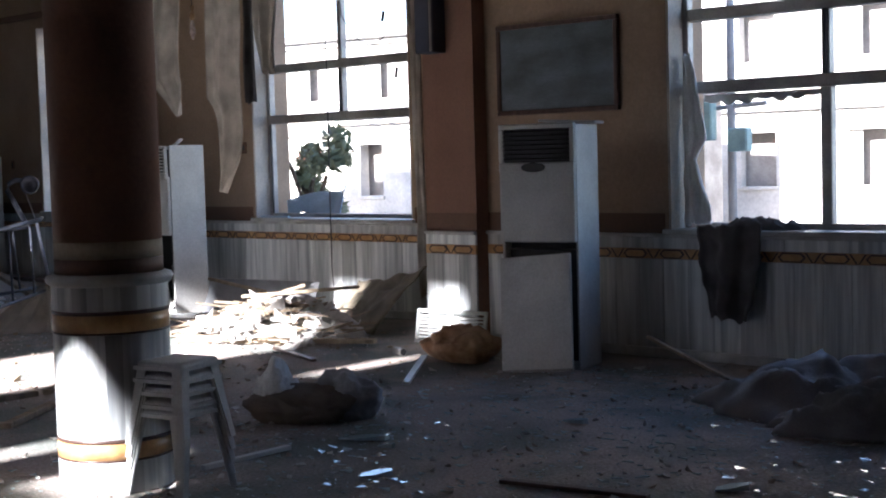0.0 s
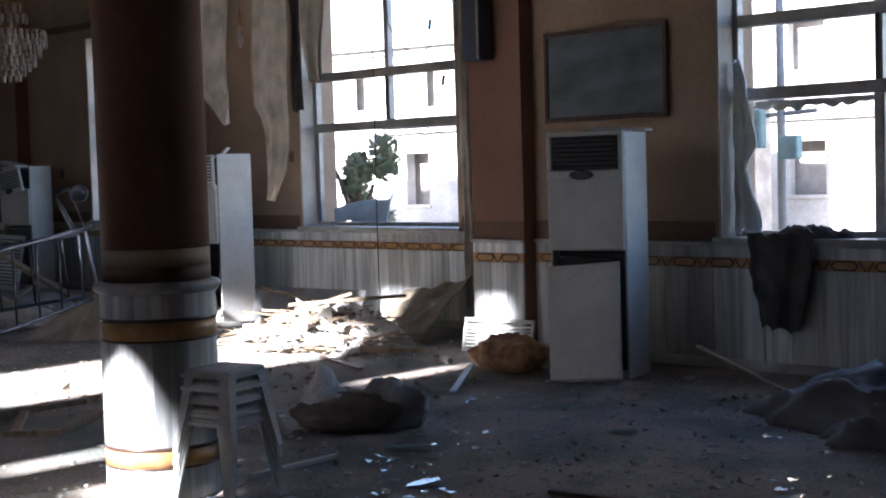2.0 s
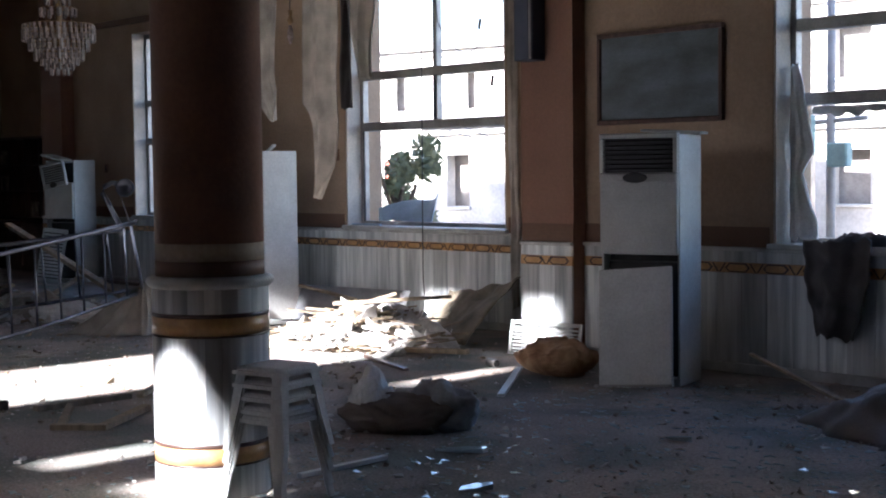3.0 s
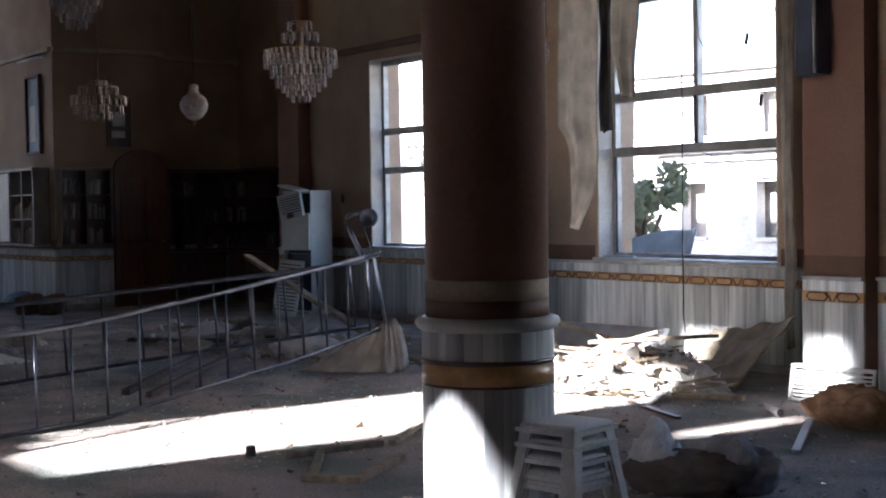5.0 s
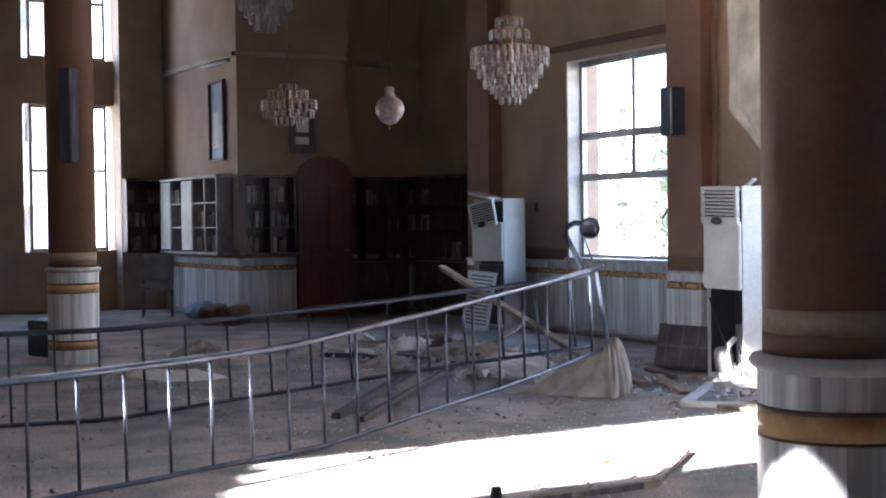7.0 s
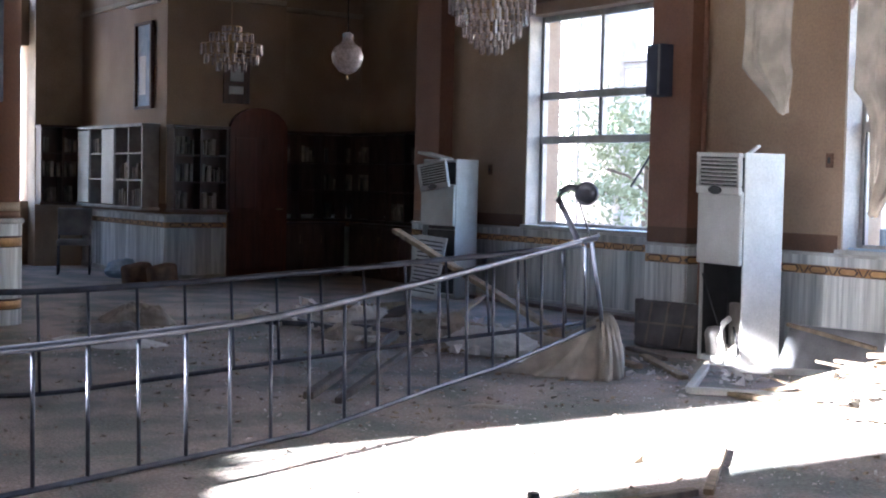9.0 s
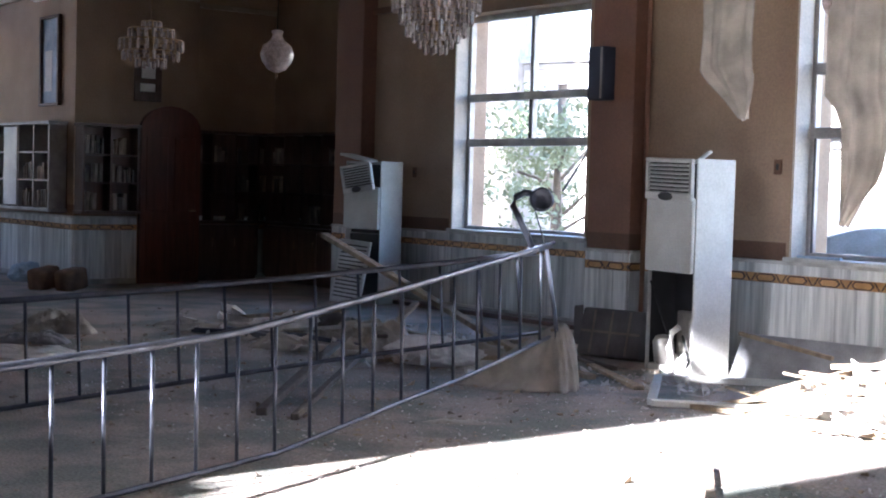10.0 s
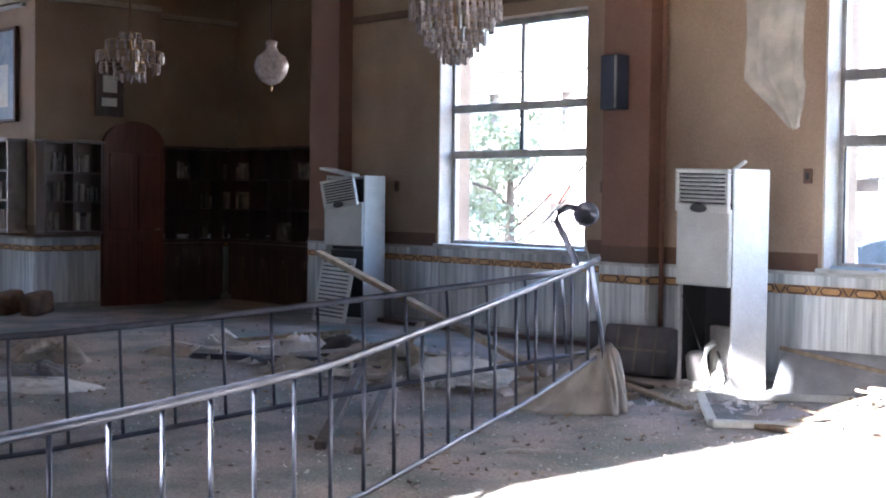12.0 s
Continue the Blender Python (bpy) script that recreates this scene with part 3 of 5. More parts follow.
        p.matrix_basis = pose(0.06, -D - 0.16, 0.005, -9.5, -4.5, 0)
        part("panel_foot", boxed(-0.3, 0.27, -0.02, 0.012, 0, 0.02, 0.004), ALU, p)
        lid = part("lid", boxed(-0.2, 0.25, -0.12, 0.12, 0, 0.02, 0.006), AC_WHITE, a, "shifted top lid")
        lid.matrix_basis = pose(0.12, 0.1, 1.795, 0, 3, 8)
    else:
        part("inner_housing", boxed(-W + 0.03, W - 0.03, -D + 0.1, D - 0.03, 0.06, 0.87), AC_DARK, a, "dark inner housing")
        lid = part("lid", boxed(-0.32, 0.2, -0.1, 0.12, 0, 0.03, 0.006), AC_WHITE, a, "tipped top lid")
        lid.matrix_basis = pose(-0.12, -0.12, 1.80, 0, 9, -8)
        p = part("lower_panel", boxed(-0.27, 0.27, -0.012, 0.012, 0, 0.8, 0.008), AC_WHITE, a, "loose slotted lower panel")
        p.matrix_basis = pose(-0.06, -D - 0.2, 0.005, -11, 3, 0)
        rib = mesh_of("rib", boxed(-0.22, 0.22, -0.02, -0.012, -0.008, 0.008), AC_DARK)
        for i in range(14):
            piece(rib, p, pose(0, 0, 0.08 + 0.05 * i))
    return a


air_conditioner(-1.55, -0.97, -8, "open")
air_conditioner(4.05, -1.84, 14, "leaning")
air_conditioner(-7.79, 0.29, 12, "tilted")


# ---- stack of stools ----
def stool(m):
    s = thing("stool", m, "white moulded plastic stool in a nested stack", "stool", "stacked plastic stools")
    bm = boxed(-0.142, 0.142, -0.142, 0.142, 0.385, 0.42, 0.018, 3)
    part("seat", bm, PLASTIC, s)
    skirt = bmesh.new()
    for x0, x1, y0, y1 in ((-0.152, 0.152, -0.152, -0.142), (-0.152, 0.152, 0.142, 0.152), (-0.152, -0.142, -0.1415, 0.1415), (0.142, 0.152, -0.1415, 0.1415)):
        box(skirt, x0, x1, y0, y1, 0.378, 0.398)
    part("skirt", skirt, PLASTIC, s)
    for sx in (-1, 1):
        for sy in (-1, 1):
            bm = bmesh.new()
            rings = []
            for z, c, w in ((0.384, 0.108, 0.060), (0.19, 0.140, 0.046), (0.0, 0.172, 0.036)):
                ring = []
                for px, py in ((w / 2, w / 2), (-w / 2, w / 2), (-w / 2, w / 2 - 0.012), (w / 2 - 0.012, w / 2 - 0.012), (w / 2 - 0.012, -w / 2), (w / 2, -w / 2)):
                    ring.append(bm.verts.new((sx * (c + px), sy * (c + py), z)))
                rings.append(ring)
            for a, b in zip(rings, rings[1:]):
                for k in range(6):
                    bm.faces.new((a[k], a[(k + 1) % 6], b[(k + 1) % 6], b[k]))
            bm.faces.new(rings[0])
            bm.faces.new(rings[-1][::-1])
            part("leg", bm, PLASTIC, s)
    return s


STACK = pose(4.97, -5.82, 0, 0, 0, 10) @ Matrix.Diagonal((0.97, 0.97, 0.95, 1))
first = stool(STACK)
for i in range(1, 5):
    copy_thing(first, STACK @ pose(0.002 * i, 0.001 * i, 0.062 * i, 0.3, 0, 0.6 * i))


# ---- steel railings ----
def railing(feet, tops, count, label):
    """A railing between a chain of foot points and a chain of top points, both given from end to end."""
    r = thing("railing", Matrix.Translation(feet[0]), label, "railing", "toppled steel railings")
    feet, tops = [[Vector(p) - Vector(feet[0]) for p in chain] for chain in (feet, tops)]

    def along(chain, s):
        lengths = [(b - a).length for a, b in zip(chain, chain[1:])]
        way = s * sum(lengths)
        for a, b, n in zip(chain, chain[1:], lengths):
            if way <= n + 1e-6:
                return a.lerp(b, way / n)
            way -= n
        return chain[-1]
    n = 24
    part("top_rail", tube([along(tops, i / n) for i in range(n + 1)], 0.021, 10), STEEL, r)
    part("bottom_rail", tube([along(feet, i / n) for i in range(n + 1)], 0.016, 8), STEEL, r)
    me = mesh_of("baluster", tube([(0, 0, 0), (0, 0, 1)], 0.0105, 8), STEEL)
    for i in range(count):
        s = (i + 0.5) / count
        a, b = along(feet, s), along(tops, s)
        d = b - a
        piece(me, r, Matrix.Translation(a) @ d.to_track_quat("Z", "Y").to_matrix().to_4x4() @ Matrix.Diagonal((1, 1, d.length, 1)))
    return r


def leaning_chain(line, levels):
    """Points over a straight line in plan, x = a + b * y, from (y, height) pairs."""
    return [(line[0] + line[1] * y, y, z) for y, z in levels]


FRONT, REAR = (-2.445, -0.4018), (-0.997, 0.1744)
railing(leaning_chain(FRONT, [(-8.725, 0.02), (-6.6, 0.02), (-5.65, 0.02), (-5.15, 0.07), (-4.51, 0.14), (-3.74, 0.21), (-2.6, 0.37)]),
        leaning_chain(FRONT, [(-8.725, 0.66), (-7.4, 0.66), (-6.6, 0.67), (-6.05, 0.68), (-5.57, 0.72), (-5.09, 0.77), (-4.55, 0.82), (-3.95, 0.89), (-2.62, 1.04)]), 21,
        "grey steel railing section lifted at one end off the floor")
railing(leaning_chain(REAR, [(-8.6, 0.02), (-6.5, 0.02), (-5.65, 0.11), (-4.89, 0.19), (-4.21, 0.26), (-2.65, 0.40)]),
        leaning_chain(REAR, [(-8.6, 0.68), (-6.5, 0.68), (-5.5, 0.74), (-4.47, 0.82), (-3.44, 0.91), (-2.7, 0.98)]), 19,
        "grey steel railing section tipped against another")
# bent stand at the railing's end, with its lamp head and hanging wire
E0, RIGHT = Vector((-1.41, -2.65, 1.03)), Vector((0.62, 0.78, 0))


def near_end(dx, dz):
    return E0 + RIGHT * dx / 222 + Vector((0, 0, dz / 222)) - Vector((-1.41, -2.65, 0))


stand = thing("floor_lamp", pose(-1.41, -2.65, 0), "bent steel stand lamp toppled against the railing", "lamp")
part("pole", tube([near_end(30, -218), near_end(22, -140), near_end(0, 0), near_end(-22, -2)], 0.017, 8), STEEL, stand)
part("neck", tube([near_end(-22, -2), near_end(-45, 45), near_end(-56, 65), near_end(-52, 78), near_end(-38, 86), near_end(-22, 84)], 0.024, 8), STEEL, stand, "hooked steel neck")
hd = part("head", turned([(0.03, -0.09), (0.05, -0.075), (0.062, -0.03), (0.085, -0.02), (0.088, 0.03), (0.07, 0.035), (0.065, 0.015), (0.02, 0.01)], 24), STEEL, stand, "dusty round lamp head")
hd.matrix_basis = Matrix.Translation(near_end(-10, 75)) @ pose(0, 0, 0, 80, 0, 60)
part("wire", tube([near_end(-28, 84), near_end(-14, 40), near_end(-2, 5)], 0.006, 6), AC_DARK, stand)
part("bracket", tube([near_end(-30, -5), near_end(0, 0), near_end(14, 8)], 0.014, 8), STEEL, stand)


# ---- hanging lights ----
def chandelier(m, tiers, label, drop):
    c = thing("chandelier", m, label, "chandelier", "crystal chandeliers")
    part("chain", tube([(0, 0, tiers[0][1]), (0, 0, drop)], 0.008, 6), BRASS, c)
    part("stem", turned([(0.02, tiers[-1][1] + 0.02), (0.035, tiers[0][1] - 0.1), (0.02, tiers[0][1] + 0.02)], 12), BRASS, c)
    made = {}
    for r, z, n, w, h in tiers:
        part("ring", tube([(r * math.cos(a), r * math.sin(a), z) for a in [2 * math.pi * k / 24 for k in range(25)]], 0.006, 6), BRASS, c, "brass ring")
        if (w, h) not in made:
            bm = bmesh.new()
            prof = ((0.0, 0.35), (0.1, 1.0), (0.85, 1.0), (1.0, 0.2))
            rows = [[bm.verts.new((k[0] * w / 2 * s, k[1] * w / 3 * s, -h * t)) for k in ((1, 0), (0, 1), (-1, 0), (0, -1))] for t, s in prof]
            for a, b in zip(rows, rows[1:]):
                for k in range(4):
                    bm.faces.new((a[k], a[(k + 1) % 4], b[(k + 1) % 4], b[k]))
            bm.faces.new(rows[0][::-1])
            bm.faces.new(rows[-1])
            made[(w, h)] = mesh_of("crystal", bm, CRYSTAL)
        for k in range(n):
            a = 2 * math.pi * k / n
            piece(made[(w, h)], c, pose(r * math.cos(a), r * math.sin(a), z, 0, 0, math.degrees(a) + 90))
    return c


CASCADE = [(0.13, 3.50, 9, 0.05, 0.09), (0.19, 3.38, 14, 0.055, 0.10)] + [(r, 3.20 - 0.052 * k, int(r * 95), 0.042, 0.085) for k, r in enumerate((0.385, 0.39, 0.39, 0.325, 0.325, 0.265, 0.265, 0.205, 0.15, 0.10))]
chandelier(pose(-3.12, -2.4, 0.04) @ Matrix.Diagonal((0.93, 0.93, 0.94, 1)), CASCADE, "tiered crystal chandelier with pinkish top drops", (TOP - 0.04) / 0.94)
chandelier(pose(-8.29, -2.77, -0.1), [(0.30, 4.42, 20, 0.08, 0.13), (0.31, 4.32, 20, 0.08, 0.13), (0.25, 4.22, 18, 0.07, 0.12), (0.19, 4.12, 14, 0.06, 0.11), (0.12, 4.04, 10, 0.06, 0.12)],
           "small tiered crystal chandelier in shade", TOP + 0.1)
chandelier(pose(-7.74, -2.71, -0.08), [(0.10, 3.20, 10, 0.04, 0.09), (0.24, 3.12, 18, 0.035, 0.10), (0.34, 3.0, 22, 0.035, 0.12), (0.30, 2.88, 18, 0.035, 0.10), (0.16, 2.80, 10, 0.04, 0.1)],
           "dark branched chandelier hung with clear drops", TOP + 0.08)
lamp = thing("pendant_lamp", pose(-5.76, -2.33, -0.11), "pear-shaped cut-glass pendant lamp on a long cord", "lamp")
part("cord", tube([(0, 0, 3.02), (0, 0, TOP + 0.11)], 0.006, 6), AC_DARK, lamp)
part("shade", turned([(0.02, 2.62), (0.09, 2.65), (0.15, 2.73), (0.165, 2.80), (0.14, 2.88), (0.07, 2.93), (0.045, 2.99), (0.06, 3.02), (0.03, 3.04)], 16), CRYSTAL, lamp)
part("drop", turned([(0.006, 2.56), (0.015, 2.59), (0.006, 2.62)], 8), BRASS, lamp)


# ---- speakers, picture and panels on the walls ----
def speaker(m, h, w=0.2):
    s = thing("loudspeaker", m, "slim dark blue column loudspeaker fixed to the wall", "loudspeaker", "wall loudspeakers")
    part("case", boxed(-w / 2, w / 2, -0.16, 0.0, 0, h, 0.008), SPEAKER, s)
    part("trim_strip", boxed(w / 2 - 0.03, w / 2 - 0.005, -0.172, -0.161, 0.01, h - 0.01, 0.003), ALU, s, "bright aluminium edge strip")
    part("front_cloth", boxed(-w / 2 + 0.012, w / 2 - 0.035, -0.168, -0.161, 0.02, h - 0.02, 0.003), SPEAKER, s)


speaker(pose(-3.1, -0.42, 2.27), 0.48, 0.2)
speaker(pose(2.46, -1.25, 2.36), 0.7, 0.2)
speaker(pose(-6.46, -5.66, 2.09, 0, 0, 55), 0.97, 0.14)
pic = thing("framed_picture", pose(3.58, -1.1, 1.84) @ Matrix.Diagonal((0.96, 1, 0.93, 1)), "large faded landscape picture in a dark frame", "picture")
part("canvas", boxed(-0.57, 0.57, -0.03, -0.002, 0.03, 0.71), LANDSCAPE, pic, "faded grey-blue landscape print")
for x0, x1, z0, z1 in ((-0.61, 0.61, 0.711, 0.75), (-0.61, 0.61, -0.01, 0.029), (-0.61, -0.571, 0.03, 0.71), (0.571, 0.61, 0.03, 0.71)):
    part("frame", boxed(x0, x1, -0.045, -0.002, z0, z1, 0.006), WOOD_DARK, pic, "dark wooden frame")
sign = thing("wall_panel", pose(-12.18, BLOCK_Y, 2.38), "tall blue written panel in a dark frame", "panel")
part("board", boxed(-0.28, 0.28, -0.02, -0.002, 0.04, 1.18), PANEL_BLUE, sign)
for x0, x1, z0, z1 in ((-0.33, 0.33, 1.181, 1.22), (-0.33, 0.33, 0, 0.039), (-0.33, -0.281, 0.04, 1.18), (0.281, 0.33, 0.04, 1.18)):
    part("frame", boxed(x0, x1, -0.06, -0.002, z0, z1, 0.005), WOOD_DARK, sign)
part("writing_bar", boxed(-0.2, 0.05, -0.024, -0.021, 0.2, 0.75), PAPER, sign, "pale block of writing")
notice = thing("notice_board", pose(BLOCK_X, -0.97, 2.43, 0, 0, 90), "dark board with two white paper notices", "notice board")
part("board", boxed(-0.2, 0.2, -0.03, -0.002, 0.05, 0.8, 0.005), WOOD_DARK, notice)
part("paper", boxed(-0.1, 0.1, -0.034, -0.031, 0.36, 0.58), PAPER, notice)
part("paper", boxed(-0.12, 0.1, -0.034, -0.031, 0.18, 0.29), PAPER, notice)
tl = thing("tube_light", pose(-12.15, BLOCK_Y, 3.83, 0, 0, 0), "white fluorescent tube light, unlit, on the wall", "light")
part("batten", boxed(-0.6, 0.5, -0.06, -0.002, 0, 0.05, 0.006), AC_WHITE, tl)
part("tube", tube([(-0.58, -0.085, 0.025), (0.48, -0.085, 0.025)], 0.014, 8), PAPER, tl)
setting("trim_1", boxed(BLOCK_X + 0.002, BLOCK_X + 0.06, -2.0, -0.22, 3.9, 3.97, 0.006), PAINT_CREAM, "pale cornice strip along the wall", "trim")
setting("trim_2", boxed(-15.0, BLOCK_X - 0.02, BLOCK_Y - 0.06, BLOCK_Y - 0.002, 3.9, 3.97, 0.006), PAINT_CREAM, "pale cornice strip along the wall", "trim")
setting("trim_3", boxed(-11.99, -11.93, -0.19, 1.38, 3.9, 3.97, 0.006), PAINT_CREAM, "pale cornice strip along the wall", "trim")
setting("trim_4", boxed(-8.45, -3.31, 0.69, 0.758, 3.58, 3.66, 0.006), PAINT_STRIPE, "dark cornice strip over the window", "trim")
setting("trim_5", tube([(-2.69, -0.31, 0.05), (-2.69, -0.31, TOP - 0.01)], 0.022, 10), PAINT_RED, "red-brown painted pipe beside the pilaster", "pipe")
for x, y, z in ((-1.26, -0.242, 1.68), (-4.32, 0.758, 1.6), (-7.58, 0.758, 1.6)):
    sw = thing("light_switch", pose(x, y, z), "small scorched light switch on the wall", "switch", "wall switches")
    part("plate", boxed(-0.04, 0.04, -0.012, 0, -0.06, 0.06, 0.004), PAINT_STRIPE, sw)
    part("rocker", boxed(-0.015, 0.015, -0.018, -0.0125, -0.025, 0.025, 0.002), AC_DARK, sw)
sc = thing("pendant_lamp", pose(0.82, -2.46, -0.15), "small crystal pendant on a thin cord", "lamp")
part("cord", tube([(0, 0, 2.98), (0, 0, TOP + 0.15)], 0.004, 6), AC_DARK, sc)
part("stem", turned([(0.012, 2.86), (0.03, 2.89), (0.012, 2.93), (0.025, 2.98)], 10), BRASS, sc)
part("drop", turned([(0.006, 2.70), (0.03, 2.76), (0.022, 2.82), (0.012, 2.86)], 10), CRYSTAL, sc)


# ---- the dark end: door, bookcases ----
door = tagged(thing("door_1", pose(BLOCK_X, -0.63, 0, 0, 0, 90), "dark red-brown wooden arched door, closed", "door"), kind="structure")
bm = bmesh.new()
ring = [(-0.45, 0.0), (0.45, 0.0), (0.45, 2.1)] + [(0.45 * math.cos(a), 2.1 + 0.33 * math.sin(a)) for a in [math.pi * k / 12 for k in range(1, 12)]] + [(-0.45, 2.1)]
lo, hi = [bm.verts.new((x, -0.002, z)) for x, z in ring], [bm.verts.new((x, -0.07, z)) for x, z in ring]
bm.faces.new(hi), bm.faces.new(lo[::-1])
for i in range(len(ring)):
    bm.faces.new((lo[i], lo[(i + 1) % len(ring)], hi[(i + 1) % len(ring)], hi[i]))
part("leaf", bm, WOOD_DOOR, door)
for x in (-0.21, 0.21):
    for z0, z1 in ((0.15, 0.85), (1.0, 2.0)):
        part("panel", boxed(x - 0.16, x + 0.16, -0.085, -0.071, z0, z1, 0.006), WOOD_DOOR, door)
part("door_handle", tube([(0.36, -0.075, 1.0), (0.36, -0.12, 1.0), (0.26, -0.12, 1.0)], 0.01, 8), BRASS, door, "brass lever handle")


def bookcase(m, width, z0, z1, depth, bays, rows, label, frame_mat, seed, fill=0.7, glazed=()):
    rng = random.Random(seed)
    b = thing("bookcase", m, label, "bookcase", "bookcases of the hall")
    part("back", boxed(0, width, -0.015, -0.002, z0, z1), WOOD_DARK, b)
    part("top", boxed(-0.02, width + 0.02, -depth - 0.02, -0.002, z1 + 0.001, z1 + 0.04, 0.005), frame_mat, b)
    part("bottom", boxed(-0.02, width + 0.02, -depth - 0.02, -0.002, z0 - 0.04, z0 - 0.001, 0.005), frame_mat, b)
    bw, rh = width / bays, (z1 - z0) / rows
    up = mesh_of("upright", boxed(-0.014, 0.014, -depth, -0.016, z0, z1), frame_mat)
    for i in range(bays + 1):
        piece(up, b, pose(min(max(i * bw, 0.014), width - 0.014), 0, 0))
    sh = mesh_of("shelf", boxed(-bw / 2 + 0.016, bw / 2 - 0.016, -depth + 0.01, -0.017, -0.01, 0.01), frame_mat)
    for i in range(bays):
        for j in range(1, rows):
            piece(sh, b, pose((i + 0.5) * bw, 0, z0 + j * rh))
    books = [mesh_of("book", boxed(-w / 2, w / 2, -0.19, -0.02, 0, h, 0.003), BOOKS) for w, h in ((0.03, 0.2), (0.045, 0.24), (0.025, 0.17), (0.055, 0.22))]
    for i in range(bays):
        for j in range(rows):
            if rng.random() > fill:
                continue
            x, end = i * bw + 0.05, (i + 1) * bw - 0.05 - rng.uniform(0, bw * 0.5)
            while x < end:
                k = rng.randrange(4)
                piece(books[k], b, pose(x, -rng.uniform(0, 0.03), z0 + j * rh + 0.012, 0, rng.uniform(-3, 3), 0))
                x += (0.03, 0.045, 0.025, 0.055)[k] + 0.012
    for i in glazed:
        part("door_panel", boxed(i * bw + 0.02, (i + 1) * bw - 0.02, -depth - 0.016, -depth - 0.002, z0 + 0.02, z1 - 0.02, 0.004), AC_WHITE, b, "pale frosted sliding panel")
    return b


bookcase(pose(-14.3, BLOCK_Y, 0), 2.68, 1.0, 2.12, 0.26, 5, 3, "half-empty bookcase with pale metal frame and sliding panels", ALU, 3, 0.75, (0, 2))
bookcase(pose(BLOCK_X, -1.99, 0, 0, 0, 90), 0.80, 0.99, 2.1, 0.26, 2, 3, "dark bookcase with stacked books", WOOD_DARK, 5, 1.0)
bookcase(pose(-12.0, -0.15, 0, 0, 0, 90), 1.5, 0.85, 2.1, 0.3, 4, 3, "dark wooden wall bookcase in shade", WOOD_DARK, 8, 0.6)
bookcase(pose(WEST + 0.36, -2.75, 0, 0, 0, 90), 0.7, 1.0, 2.15, 0.26, 2, 3, "dark bookcase with a few pale books", WOOD_DARK, 9, 0.8)

bookcase(pose(-11.68, 1.39, 0), 2.5, 0.85, 2.1, 0.3, 5, 3, "dark wooden wall bookcase in shade", WOOD_DARK, 15, 0.45)


def base_cabinet(m, width, doors):
    """A low dark cupboard under a wall bookcase."""
    c = thing("base_cabinet", m, "low dark wooden cupboard under the bookcase", "cabinet", "cupboards of the end wall")
    part("body", boxed(0, width, -0.40, -0.035, 0.06, 0.76, 0.006), WOOD_DARK, c)
    part("plinth", boxed(0.02, width - 0.02, -0.37, -0.04, 0.0, 0.059), WOOD_DARK, c)
    part("worktop", boxed(-0.02, width + 0.02, -0.42, -0.05, 0.761, 0.795, 0.006), WOOD_DARK, c)
    for i in range(doors):
        x0, x1 = i * width / doors + 0.012, (i + 1) * width / doors - 0.012
        leaf = part("door", boxed(x0, x1, -0.418, -0.401, 0.09, 0.74, 0.004), WOOD_DARK, c)
        part("handle", tube([(x1 - 0.05, -0.42, 0.5), (x1 - 0.05, -0.44, 0.5), (x1 - 0.05, -0.44, 0.6), (x1 - 0.05, -0.42, 0.6)], 0.006, 6), BRASS, leaf, "small brass handle")
    return c


base_cabinet(pose(-12.0, -0.12, 0, 0, 0, 90), 1.05, 3)
base_cabinet(pose(-11.56, 1.4, 0), 2.4, 5)

# ---- marble cladding of every wall ----
FACE1, FACE2, FACE3 = W1[1] - REVEAL, W2[1] - REVEAL, W3[1] - REVEAL
dado(-8.46, FACE1, 0, 5.16, gap=W1[0])
dado(-9.05, 0.55, 0, 0.59)
dado(-11.95, 1.4, 0, 2.9)
dado(-9.05, 1.39, -90, 0.83)
dado(-3.30, FACE1, -90, 1.18)
dado(-3.30, -0.42, 0, 0.54)
dado(-2.76, -0.42, 90, 0.17)
dado(-2.75, FACE2, 0, 5.04, gap=W2[0])
dado(2.29, FACE2 - 0.01, -90, 0.98)
dado(2.29, -1.25, 0, 0.55)
dado(2.84, FACE3, 0, 8.0, gap=W3[0])
dado(-14.8, BLOCK_Y, 0, 3.4)
dado(BLOCK_X, -2.0, 90, 0.9)
dado(-12.0, -0.19, 90, 1.56)


# ---- curtains ----
def hang(x, y, top, points, seed, label, mat=CLOTH):
    """A torn hanging cloth; points: (share from the top, left edge, right edge)."""
    def f(u, v):
        for (v0, l0, r0), (v1, l1, r1) in zip(points, points[1:]):
            if v <= v1:
                t = (v - v0) / (v1 - v0)
                l, r = l0 + (l1 - l0) * t, r0 + (r1 - r0) * t
                break
        w = r - l
        z = top[0] + (top[1] - top[0]) * v + 0.05 * noise.noise((u * 5 + seed, v * 2, 0))
        fold = 0.03 * math.sin(u * 11 + 2.2 * noise.noise((v * 3, seed, 1))) + 0.008 * math.sin(u * 31 + seed + 3 * v)
        return (x + l + w * u + 0.02 * noise.noise((v * 6, seed, u)), y - 0.07 + fold * (0.5 + 0.5 * v) + 0.04 * noise.noise((u * 3, v * 4, seed)), z)
    return lone("curtain", drape(f, 34, 40, (0, 0.008, 0)), mat, Matrix.Identity(4), label, "curtain", "torn curtains")


HANG = 4.9


def share(z, low):
    return (HANG - z) / (HANG - low)


